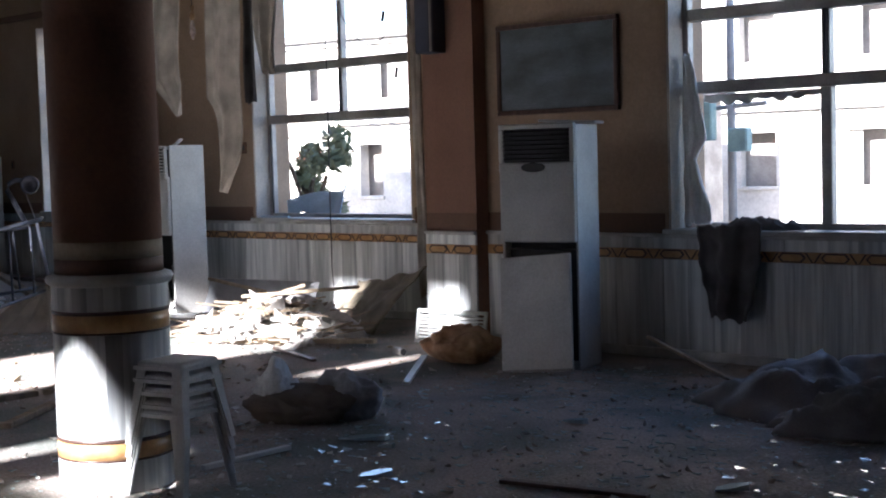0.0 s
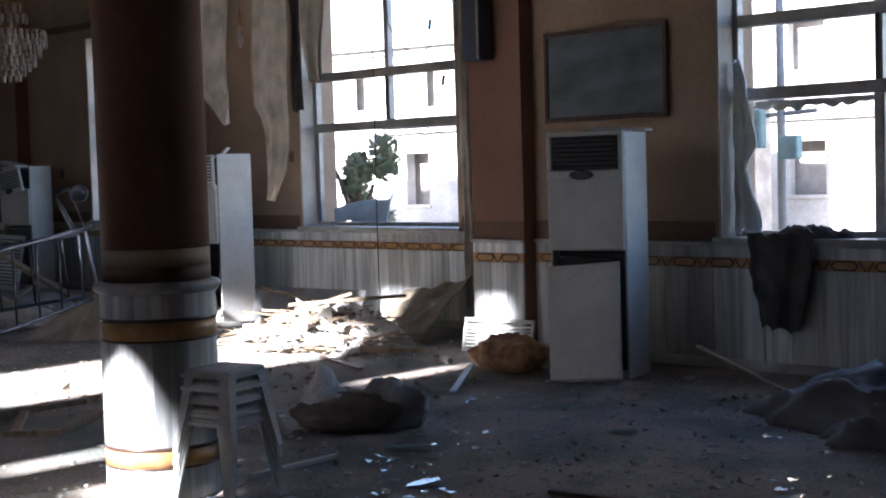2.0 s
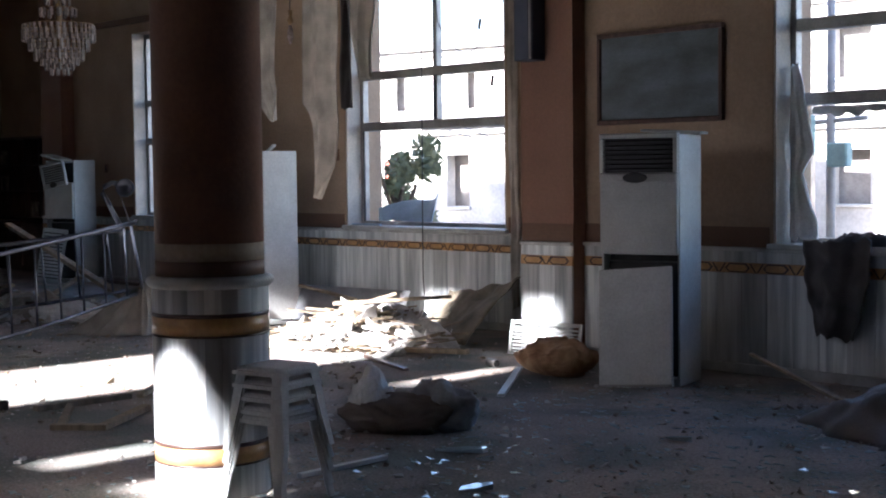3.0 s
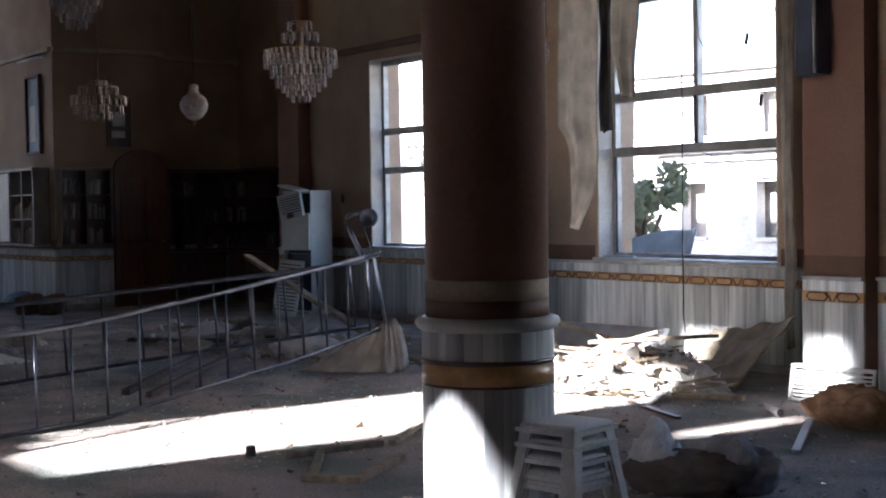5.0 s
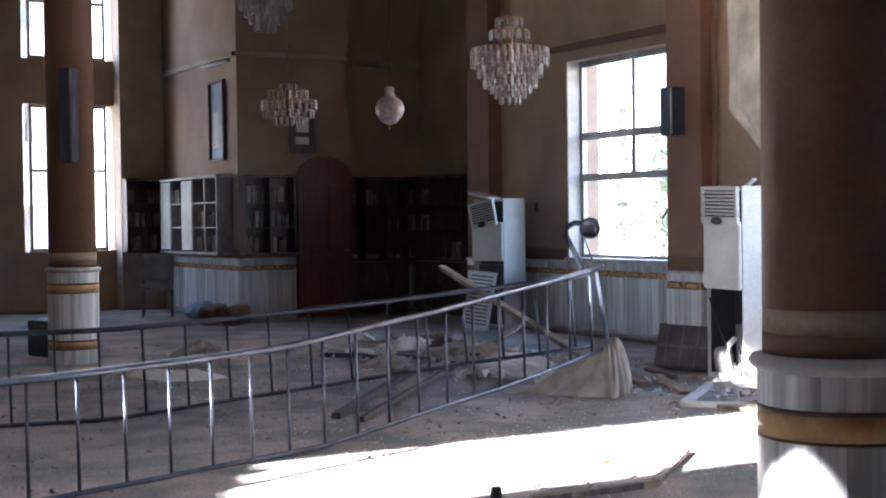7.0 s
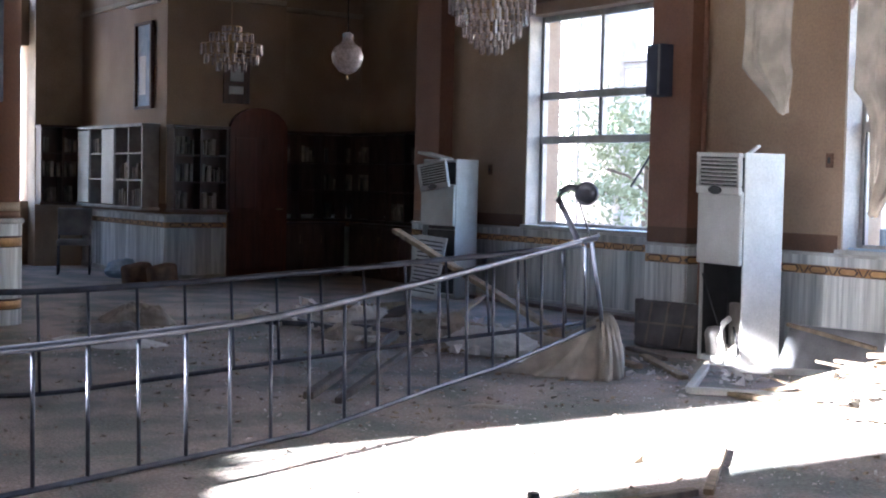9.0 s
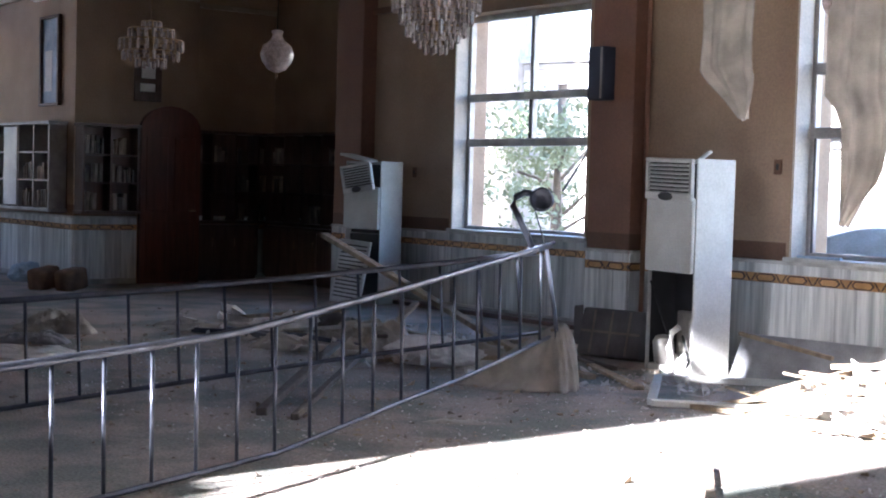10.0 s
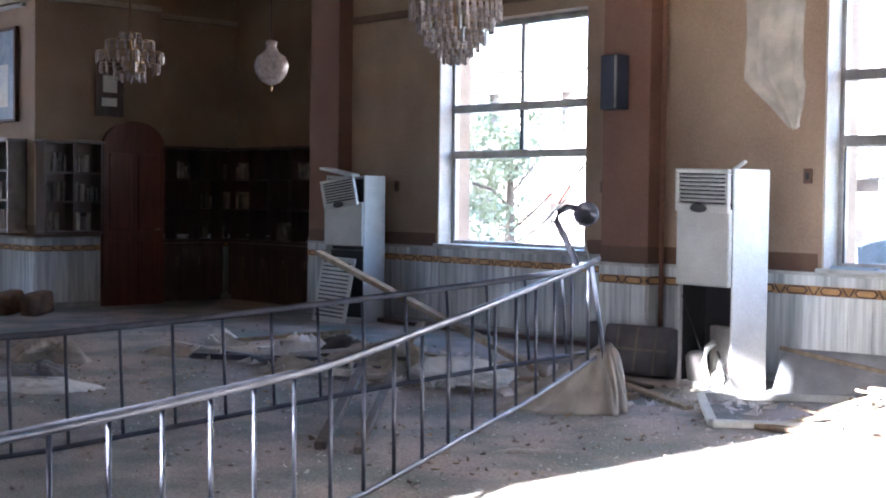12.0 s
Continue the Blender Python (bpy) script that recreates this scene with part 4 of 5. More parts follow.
BEAM_Y = -2.0
for x0, x1 in ((-1.1, 1.9),):
    rail = thing("curtain_rail", pose(0, BEAM_Y, HANG), "steel curtain rail hung on rods from the ceiling", "curtain rail")
    part("rail", boxed(x0, x1, -0.25, 0.25, 0.0, 0.04, 0.006), STEEL, rail)
    for x in (x0 + 0.2, x1 - 0.2):
        part("rod", tube([(x, 0, 0.04), (x, 0, TOP - HANG)], 0.012, 6), STEEL, rail)
hang(0.62, -2.12, (HANG, 1.28), [(0, 0.05, 0.50), (share(3.1, 1.31), 0.04, 0.50), (share(2.10, 1.31), 0.0, 0.50), (share(2.0, 1.31), 0.12, 0.5), (share(1.83, 1.31), 0.14, 0.5), (share(1.6, 1.31), 0.15, 0.46), (1, 0.16, 0.21)], 2.0,
     "dusty beige curtain hanging torn in front of the window")
# separate dark cloth puts the shade of the curtain's side fold into colour
hang(0.90, -1.92, (HANG, 2.03), [(0, 0, 0.13), (1, 0.0, 0.14)], 3.0, "narrow dark strip standing in for the curtain's shaded side fold", FABRIC_DARK)
hang(1.17, -2.05, (HANG, 2.26), [(0, -0.05, 0.45), (share(3.2, 2.36), 0.0, 0.34), (share(2.7, 2.36), 0.04, 0.27), (1, 0.10, 0.27)], 5.0, "thin pale curtain hanging torn in front of the window", CLOTH)
hang(-0.82, -1.66, (HANG, 1.98), [(0, 0, 0.5), (share(2.42, 2.06), 0.0, 0.5), (share(2.36, 2.06), 0.06, 0.52), (share(2.2, 2.06), 0.25, 0.5), (1, 0.38, 0.46)], 7.0, "short torn beige curtain strip")
hang(1.38, -0.3, (3.9, 0.25), [(0, -0.1, 0.12), (0.4, -0.05, 0.08), (0.6, -0.08, 0.06), (0.8, -0.03, 0.1), (1, -0.02, 0.05)], 11.0, "narrow twisted strip of beige curtain")
hang(4.66, -0.9, (2.2, 0.98), [(0, -0.04, 0.03), (0.25, -0.04, 0.1), (0.5, -0.04, 0.16), (0.62, -0.04, 0.08), (0.8, -0.04, 0.14), (1, -0.04, 0.2)], 13.0, "shredded white netting along the window edge", PAPER)


hang(4.86, -1.12, (0.985, 0.32), [(0, 0.0, 0.52), (0.4, 0.02, 0.5), (0.75, 0.05, 0.46), (1, 0.10, 0.40)], 17.0, "dusty dark cloth hanging over the window sill", FABRIC_DARK)


def tatter(u, v):
    return (4.75 + 0.95 * u, -0.89 + 0.02 * math.sin(u * 22), 1.91 - (0.05 + 0.10 * abs(noise.noise((u * 7, 2, 0)))) * v * (1 - 0.3 * u))


lone("netting_strip", drape(tatter, 40, 4, (0, 0.006, 0)), PAPER, Matrix.Identity(4), "torn white netting hanging from the transom", "netting")
wire = thing("hanging_cable", pose(0.12, -0.32, 0), "thin dark cable hanging across the window", "cable")
part("strand", tube([(0, 0.08, 3.47), (0, 0, 3.4), (0.01, 0, 2.4), (0.02, -0.02, 1.2), (0.06, -0.06, 0.45), (0.14, -0.12, 0.3)], 0.006, 6), AC_DARK, wire)
loop = thing("hanging_cable", pose(0.03, -0.1, 0), "thin looped wire hanging in the window", "cable")
part("strand", tube([(0.05, 0, 3.54)] + [(0.1 + 0.9 * s, 0, 2.63 + 1.6 * (s - 0.45) ** 2) for s in [k / 14 for k in range(15)]], 0.005, 6), AC_DARK, loop)
bar("broken_rod", (-4.66, 0.94, 1.93), (-5.08, 0.91, 1.42), 0.02, 0.02, AC_DARK, "dark broken window rod hanging loose", "rod")
for wx, wy, wz in ((0.62, -0.02, 2.85), (0.78, -0.02, 2.3), (6.2, -0.89, 2.25)):
    lone("glass_fragment", boxed(-0.02, 0.02, -0.004, 0.004, 0, 0.1, 0.002), AC_DARK, pose(wx, wy, wz, 0, 12, 0), "small dark scrap stuck in the window", "scrap", "scraps in the windows")


def curl(u, v):
    return (-1.02 + 0.75 * u, 0.12 + 0.2 * math.sin(u * 2.6) * (0.4 + v), 0.955 + v * (0.16 + 0.16 * u) + 0.03 * math.sin(u * 6))


lone("plastic_sheet", drape(curl, 20, 10, (0, 0.01, 0)), BLUE_SHEET, Matrix.Identity(4), "curled pale blue plastic sheet on the window sill", "sheet")
lone("window_slat", boxed(-0.2, 0.2, -0.02, 0.02, 0, 0.02, 0.003), BLUE_SHEET, pose(-0.85, -0.2, SILL, 0, 0, 4), "pale slat lying on the window sill", "slat")
lone("crumpled_rag", heap(0.34, 0.12, 0.09, 4.2, 9, 0.6), FABRIC_DARK, pose(5.25, -1.0, SILL), "dark crumpled rag on the window sill", "rag")

# ---- heaps and debris on the floor ----
lone("mound", heap(0.7, 0.5, 0.29, 1.0, 5, 0.5), RUBBLE, pose(0.98, -1.72, 0), "pale heap of broken plaster under the window", "rubble")
rng = random.Random(4)
spots = []
for _ in range(360):
    a, r = rng.uniform(0, 6.28), rng.random() ** 0.6
    spots.append((0.95 + 0.9 * r * math.cos(a), -1.78 + 0.62 * r * math.sin(a), max(0, 0.27 * (1 - r * r) - 0.02), rng.choice((0.05, 0.08, 0.12, 0.18, 0.26))))
chunks(spots, RUBBLE, "rubble", "broken white plaster lumps over the pile", "rubble", 5)
for a, b, w, h in (((-0.1, -2.2, 0.02), (0.95, -1.75, 0.29), 0.05, 0.03), ((0.0, -2.0, 0.08), (0.7, -1.2, 0.38), 0.07, 0.025), ((0.5, -2.5, 0.0), (2.2, -1.8, 0.02), 0.07, 0.04),
                   ((0.4, -1.7, 0.3), (1.2, -1.0, 0.36), 0.06, 0.03), ((-0.5, -2.4, 0), (0.85, -2.25, 0.02), 0.08, 0.03)):
    bar("plank", a, b, w, h, WOOD_PALE, "broken pale batten lying on the rubble", "plank", "broken battens")
bar("plank", (-0.97, -1.0, 0.36), (-0.1, -1.0, 0.26), 0.035, 0.03, WOOD_PALE, "thin pale stick propped on the fallen panel", "stick")


def panel(u, v):
    return (-0.97 + 1.0 * u + 0.02 * v, -1.12 + 0.5 * u + 0.14 * v + 0.03 * math.sin(3 * u), 0.01 + 0.36 * v - 0.04 * u * v)


lone("sheet_metal", drape(panel, 8, 6, (0.02, 0.03, 0)), CLOTH_GREY, Matrix.Identity(4), "grey sheet panel fallen against the wall", "panel")


def tarp(u, v):
    x = 0.5 + 1.25 * u
    return (x - 0.05 * v, -0.34 - 0.3 * u - (0.35 + 0.4 * u) * v + 0.04 * math.sin(u * 11 + 3 * v), (0.34 + 0.2 * u ** 1.6) * (1 - v) ** 0.8 + 0.06 * noise.noise((u * 6, v * 6, 2)) * (1 - v) + 0.012)


lone("tarpaulin", drape(tarp, 26, 18, (0, 0.02, 0)), material("mud_stained_tarp", (0.24, 0.205, 0.15), 0.85, second=(0.12, 0.10, 0.07), scale=5, fine=60, bump=0.4), Matrix.Identity(4),
     "mud-stained tarpaulin slumped against the pilaster", "tarpaulin")


def bunched():
    bm = bmesh.new()
    left, front, tip = Vector((-0.66, -0.75, 0)), Vector((0.75, -0.66, 0)), Vector((-1.40, -2.54, 0.42))
    n, rows = 96, []
    for j in range(1, 25):
        v, row = j / 24, []
        for k in range(n):
            a = 2 * math.pi * k / n
            c, s = math.cos(a), math.sin(a)
            reach = 0.72 if c > 0 else 0.19
            fold = 1 + 0.75 * math.sin(13 * a + 2.5 * math.sin(3 * a)) * v + 0.22 * math.sin(31 * a + 5 * v)
            edge = 1 + 0.15 * noise.noise((2 * c, 2 * s, 3.3))
            w = v ** (0.95 if c > 0 else 0.6)
            crease = 1 + 0.13 * math.sin(12 * a + 4 * v + 1.5 * math.sin(5 * a)) * v ** 0.5
            p = tip + (left * reach * c + front * 0.30 * s * (0.5 + 0.5 * v)) * w * edge * crease
            side = max(0, c) ** 0.6
            z = 0.42 * ((1 - side) * (1 - v * v) ** (0.75 + 0.5 * max(0, s)) + side * (1 - v) ** 1.25) * (0.68 + 0.32 * fold) + 0.02 * (1 - v)
            row.append(bm.verts.new((p.x, p.y, max(0.0, z))))
        rows.append(row)
    top = bm.verts.new(tip + Vector((0, 0, 0.03)))
    for k in range(n):
        bm.faces.new((top, rows[0][k], rows[0][(k + 1) % n])).smooth = True
    for a, b in zip(rows, rows[1:]):
        for k in range(n):
            bm.faces.new((a[k], b[k], b[(k + 1) % n], a[(k + 1) % n])).smooth = True
    bm.faces.new(rows[-1])
    return bm


sack = thing("cloth_bundle", Matrix.Identity(4), "beige cloth bunched and tied to the railing foot", "cloth")
part("cloth", bunched(), CLOTH, sack)
part("tie", tube([(-1.44, -2.56, 0.41), (-1.40, -2.58, 0.42), (-1.36, -2.53, 0.42), (-1.40, -2.50, 0.41)], 0.012, 6), WOOD_PALE, sack)
# fallen window frame on the floor
fw = thing("window_sash", pose(-0.42, -2.55, 0, 0, 0, 41), "white fallen window frame lying on the floor", "frame")
for x0, x1, y0, y1 in ((0, 1.12, -0.03, 0.03), (0.0, 1.12, 1.28, 1.34), (-0.03, 0.03, 0.031, 1.279), (1.06, 1.12, 0.031, 1.279)):
    part("rail", boxed(x0, x1, y0, y1, 0.0, 0.05, 0.006), AC_WHITE, fw)
for a, b, w, h, mat, label in (
        ((-1.33, -5.05, 0), (-3.18, -3.28, 0.134), 0.07, 0.05, BEAM, "dark broken beam lying across the carpet"),
        ((-1.09, -4.96, 0), (-3.05, -3.09, 0.0955), 0.05, 0.04, BEAM, "dark broken beam lying across the carpet"),
        ((-2.81, -1.63, 0), (-6.05, -1.55, 0.888), 0.09, 0.05, WOOD_PALE, "long pale plank propped on the wreckage"),
        ((-2.80, -1.68, 0), (-5.57, -1.89, 0.115), 0.08, 0.04, WOOD_PALE, "long pale plank lying in the wreckage"),
        ((-5.22, -2.77, 0.02), (-3.76, -2.43, 0.21), 0.08, 0.03, AC_WHITE, "white broken frame bar in the wreckage"),
        ((-6.59, -2.36, 0), (-4.77, -2.15, 0.239), 0.08, 0.04, WOOD_PALE, "pale plank lying in the wreckage"),
        ((-4.63, -3.16, 0), (-3.41, -2.86, 0.03), 0.16, 0.03, AC_WHITE, "white broken frame bar in the wreckage"),
        ((-3.87, -2.39, 0.05), (-4.66, -1.37, 0.286), 0.07, 0.03, WOOD_PALE, "pale plank lying in the wreckage"),
        ((-5.19, -1.44, 0), (-3.41, -2.65, 0.153), 0.09, 0.03, BEAM, "dark broken beam in the wreckage"),
        ((-5.99, -1.97, 0), (-4.91, -2.74, 0.191), 0.12, 0.02, AC_WHITE, "white broken frame bar in the wreckage"),
        ((-3.17, -2.87, 0), (-2.31, -2.22, 0.0764), 0.07, 0.03, WOOD_PALE, "pale plank lying in the wreckage"),
        ((-3.02, -2.39, 0), (-4.02, -2.99, 0.0955), 0.05, 0.04, STEEL, "grey steel bar lying in the wreckage"),
        ((-2.09, -1.51, 0), (-0.98, -2.08, 0), 0.08, 0.03, WOOD_PALE, "flat pale board on the carpet"),
        ((-2.54, -1.28, 0), (-1.73, -1.58, 0.02), 0.05, 0.03, BEAM, "dark broken beam in the wreckage"),
        ((-5.70, -3.22, 0), (-4.19, -2.64, 0.05), 0.06, 0.05, STEEL, "grey steel bar lying in the wreckage"),
        ((-6.07, -2.89, 0), (-4.30, -3.07, 0.04), 0.07, 0.05, STEEL, "grey steel bar lying in the wreckage"),
        ((-3.67, -0.80, 0), (-3.41, -1.72, 0.05), 0.09, 0.04, WOOD_PALE, "short pale plank lying in the wreckage"),
        ((-2.47, -1.80, 0), (-1.45, -2.11, 0.02), 0.08, 0.04, WOOD_PALE, "flat pale board on the carpet"),
        ((-8.4, 0.55, 0.0), (-3.2, 0.55, 0.0), 0.25, 0.05, WOOD_DARK, "dark low bench board along the wall"),
        ((2.67, -5.64, 0), (2.09, -5.26, 0.01), 0.05, 0.035, WOOD_PALE, "pale broken batten on the carpet"),
        ((2.62, -5.68, 0), (2.88, -5.46, 0), 0.05, 0.035, WOOD_PALE, "pale broken batten on the carpet"),
        ((2.85, -5.46, 0), (2.46, -4.94, 0.0), 0.06, 0.04, WOOD_PALE, "pale broken batten on the carpet"),
        ((2.0, -5.45, 0), (1.95, -4.74, 0), 0.055, 0.035, WOOD_GREY, "weathered grey-brown batten on the carpet"),
        ((1.98, -4.68, 0), (1.22, -3.84, 0), 0.05, 0.03, WOOD_GREY, "weathered grey-brown stick on the carpet"),
        ((3.74, -3.05, 0), (3.26, -2.35, 0.0573), 0.05, 0.02, AC_WHITE, "flat pale metal strip on the carpet"),
        ((4.72, -5.5, 0), (4.7, -4.92, 0), 0.035, 0.025, AC_WHITE, "thin white stick on the carpet"),
        ((6.00, -2.50, 0.0955), (4.84, -1.80, 0.239), 0.03, 0.02, WOOD_PALE, "thin pale stick propped on the cloth heap"),
        ((6.09, -4.85, 0), (6.80, -4.70, 0), 0.05, 0.02, WOOD_DARK, "thin dark stick on the carpet"),
        ((2.41, -2.66, 0), (1.59, -2.35, 0), 0.04, 0.02, WOOD_DARK, "thin dark stick on the carpet")):
    bar("plank", a, b, w, h, mat, label, "plank", "scattered planks")
for x, y, rx, ry, h, seed, mat, lean, label, rz in (
        (-2.45, -2.31, 0.55, 0.2, 0.1, 3.3, CLOTH, (0, 0), "crumpled beige cloth on the carpet", 20),
        (-4.09, -2.36, 0.55, 0.35, 0.26, 5.3, CLOTH, (0.2, 0), "crumpled pale cloth in the wreckage", 10),
        (-4.78, -2.07, 0.5, 0.4, 0.22, 9.1, FABRIC_DARK, (0, 0), "dark crumpled cloth in the wreckage", 0),
        (-3.18, -1.97, 0.5, 0.25, 0.12, 6.1, CLOTH, (0, 0), "flat crumpled cloth in the wreckage", 40),
        (-3.57, -2.69, 0.4, 0.22, 0.2, 12.3, CLOTH, (0, 0), "crumpled pale cloth in the wreckage", 60),
        (-5.04, -2.53, 0.35, 0.25, 0.24, 14.1, PAPER, (0, 0), "crumpled white sheet in the wreckage", 80),
        (-2.89, -2.54, 0.45, 0.22, 0.22, 21.3, PAPER, (0, 0), "crumpled white sheet in the wreckage", 15),
        (-4.25, -2.88, 0.5, 0.25, 0.16, 23.7, CLOTH, (0, 0), "crumpled pale cloth in the wreckage", 70),
        (-5.95, -3.00, 0.55, 0.3, 0.12, 25.1, CLOTH, (0, 0), "crumpled pale cloth in the wreckage", 35),
        (-0.56, -4.14, 0.24, 0.06, 0.035, 15.1, CLOTH, (0, 0), "flattened white scrap on the carpet", 50),
        (-6.34, -4.31, 0.45, 0.3, 0.2, 7.3, CLOTH, (0, 0), "rumpled beige bundle on the carpet", 30),
        (-4.77, -5.17, 0.6, 0.3, 0.08, 8.3, PAPER, (0, 0), "flattened pale plastic on the carpet", 30),
        (-5.56, -4.84, 0.35, 0.2, 0.1, 1.3, CLOTH_GREY, (0, 0), "small grey bundle on the carpet", 50),
        (4.15, -4.31, 0.32, 0.18, 0.22, 2.7, FABRIC_BROWN, (0, 0), "dull brown cloth bundle on the carpet", 35),
        (3.95, -4.34, 0.15, 0.12, 0.32, 4.7, PAPER, (0, 0), "crumpled white paper bag on the brown bundle", 20),
        (4.28, -4.11, 0.22, 0.15, 0.27, 5.9, CLOTH_GREY, (0, 0), "grey crumpled bag on the carpet", 20),
        (6.88, -2.26, 1.15, 0.6, 0.40, 3.9, CLOTH_GREY, (0, 0), "large grey tarpaulin heap slumped on the carpet", 10),
        (6.88, -2.88, 0.5, 0.25, 0.24, 6.9, CLOTH_GREY, (0, 0), "smaller grey sheet heap on the carpet", 20),
        (3.28, -1.98, 0.38, 0.2, 0.26, 7.7, FOAM, (0, 0), "torn orange-brown foam block on the carpet", -15),
        (-12.18, -2.33, 0.3, 0.2, 0.25, 4.4, BLUE_SHEET, (0, 0), "pale blue cushion against the wall", 0)):
    lone("crumpled_cloth", lump(rx, ry, h, seed, 0.16) if h > 0.21 and ry < 0.23 else heap(rx, ry, h, seed, 7, 0.4, lean), mat, pose(x, y, -0.01, 0, 0, rz), label, "bundle", "bundles on the floor")
for x, y, rz in ((-10.86, -2.59, 20), (-10.57, -2.35, 20)):
    lone("cushion", boxed(-0.12, 0.12, -0.2, 0.2, 0, 0.28, 0.06, 3), material("brown_striped_cushion", (0.24, 0.14, 0.08), 0.9, second=(0.10, 0.06, 0.04), scale=6, fine=80, bump=0.3), pose(x, y, 0, 8, 0, rz),
         "brown cushion standing against the marble wall", "cushion", "cushions by the wall")
chair = thing("chair", pose(-13.01, -2.74, 0, 0, 0, 70), "grey upholstered chair with a tubular frame", "chair")
part("seat", boxed(-0.24, 0.24, -0.24, 0.24, 0.42, 0.5, 0.03, 2), CLOTH_GREY, chair)
part("backrest", boxed(-0.24, 0.24, 0.2, 0.26, 0.55, 0.95, 0.025, 2), CLOTH_GREY, chair)
for sx in (-0.22, 0.22):
    part("leg", tube([(sx, -0.22, 0), (sx, -0.22, 0.42)], 0.014), STEEL, chair)
    part("leg", tube([(sx, 0.24, 0), (sx, 0.24, 0.95)], 0.014), STEEL, chair)
box_sp = thing("floor_speaker", pose(-7.63, -5.65, 0, 0, 0, 25), "black floor monitor speaker on the carpet", "loudspeaker")
part("case", boxed(-0.2, 0.2, -0.16, 0.16, 0, 0.4, 0.015), AC_DARK, box_sp)
part("front_grille", boxed(-0.17, 0.17, -0.175, -0.161, 0.03, 0.37, 0.006), SPEAKER, box_sp)
# grille panel against the pilaster
gp = thing("louvre_panel", pose(2.64, -1.40, 0, -12, 0, 6), "white slotted louvre panel leaning on the pilaster", "panel")
for x0, x1, z0, z1 in ((-0.35, 0.35, 0, 0.03), (-0.35, 0.35, 0.25, 0.28), (-0.35, -0.32, 0.031, 0.249), (0.32, 0.35, 0.031, 0.249), (-0.02, 0.02, 0.031, 0.249)):
    part("frame", boxed(x0, x1, -0.012, 0.012, z0, z1, 0.003), AC_WHITE, gp)
lv = mesh_of("louvre", boxed(-0.318, 0.318, -0.008, 0.008, -0.006, 0.006), AC_WHITE)
for i in range(7):
    piece(lv, gp, pose(0, 0.002, 0.05 + 0.029 * i, 30, 0, 0))
# upholstered block and box by the open air conditioner
case = thing("suitcase", pose(-2.43, -0.92, 0, -14, 0, 12), "dark grey checked suitcase leaning on the wall", "suitcase")
part("shell", boxed(-0.32, 0.32, -0.09, 0.09, 0, 0.42, 0.03, 2), FABRIC_DARK, case)
for x in (-0.18, 0.0, 0.18):
    part("strap", boxed(x - 0.01, x + 0.01, -0.096, -0.091, 0.02, 0.40), FABRIC_BROWN, case)
part("strap", boxed(-0.3, 0.3, -0.098, -0.0965, 0.2, 0.22), FABRIC_BROWN, case)
lone("carton", boxed(-0.15, 0.15, -0.12, 0.12, 0, 0.36, 0.01), FABRIC_DARK, pose(-3.3, -0.3, 0, 0, 0, 15), "dark box standing beside the pilaster", "box")
can = thing("tin_can", pose(2.72, -2.06, 0.03, 90, 0, 75), "open tin can lying on the carpet", "can")
part("wall", turned([(0.03, -0.06), (0.031, -0.055), (0.03, 0.05), (0.031, 0.055), (0.03, 0.06)], 20), ALU, can)
part("inside", turned([(0.026, 0.061), (0.026, 0.063)], 20), AC_DARK, can)
bt = thing("bottle_cap", pose(1.76, -5.54, 0), "small dark cap standing on the carpet", "cap")
part("cap_body", turned([(0.03, 0), (0.03, 0.05), (0.025, 0.06)], 16), AC_DARK, bt)

# ---- scattered litter ----
rng = random.Random(31)
verts, faces = [], []
for k in range(70):
    a, r = rng.uniform(0, 6.28), rng.random() ** 0.7
    x, y = 0.92 + 0.85 * r * math.cos(a), -1.8 + 0.6 * r * math.sin(a)
    z, t, s = max(0.01, 0.3 * (1 - r * r)), rng.gauss(0.6, 0.6), rng.uniform(0.12, 0.4)
    d = Vector((math.cos(t), math.sin(t), rng.uniform(-0.25, 0.25))) * s
    side = Vector((-math.sin(t), math.cos(t), 0)) * rng.uniform(0.008, 0.025)
    up, n, c = Vector((0, 0, rng.uniform(0.008, 0.02))), len(verts), Vector((x, y, max(z, abs(d.z) + 0.005)))
    verts += [tuple(c + i * d + j * side + k2 * up) for k2 in (0, 1) for i, j in ((-1, -1), (1, -0.7), (1, 0.8), (-1, 1))]
    faces += [(n + 3, n + 2, n + 1, n), (n + 4, n + 5, n + 6, n + 7), (n, n + 1, n + 5, n + 4), (n + 1, n + 2, n + 6, n + 5), (n + 2, n + 3, n + 7, n + 6), (n + 3, n, n + 4, n + 7)]
me = bpy.data.meshes.new("splinters")
me.from_pydata(verts, [], faces)
me.materials.append(WOOD_PALE)
tagged(new("splinters", me), "splintered laths scattered through the plaster heap", "splinters", kind="stuff")
rng = random.Random(12)
chunks([(rng.uniform(-8, 9), rng.uniform(-8, -0.6), 0, rng.choice((0.008, 0.012, 0.016, 0.024, 0.045))) for _ in range(6000)], RUBBLE_DULL, "litter", "fine plaster litter strewn over the carpet", "litter", 21)
chunks([(rng.uniform(-6, 3), rng.uniform(-5, -0.8), 0, rng.uniform(0.02, 0.07)) for _ in range(260)], WOOD_PALE, "litter", "wood splinters strewn over the carpet", "litter", 22)
chunks([(rng.uniform(-5.5, 2.2), rng.uniform(-5.8, -1.8), 0, rng.choice((0.008, 0.012, 0.018, 0.03))) for _ in range(2600)], RUBBLE, "litter", "pale plaster crumbs over the sunlit carpet", "litter", 33)
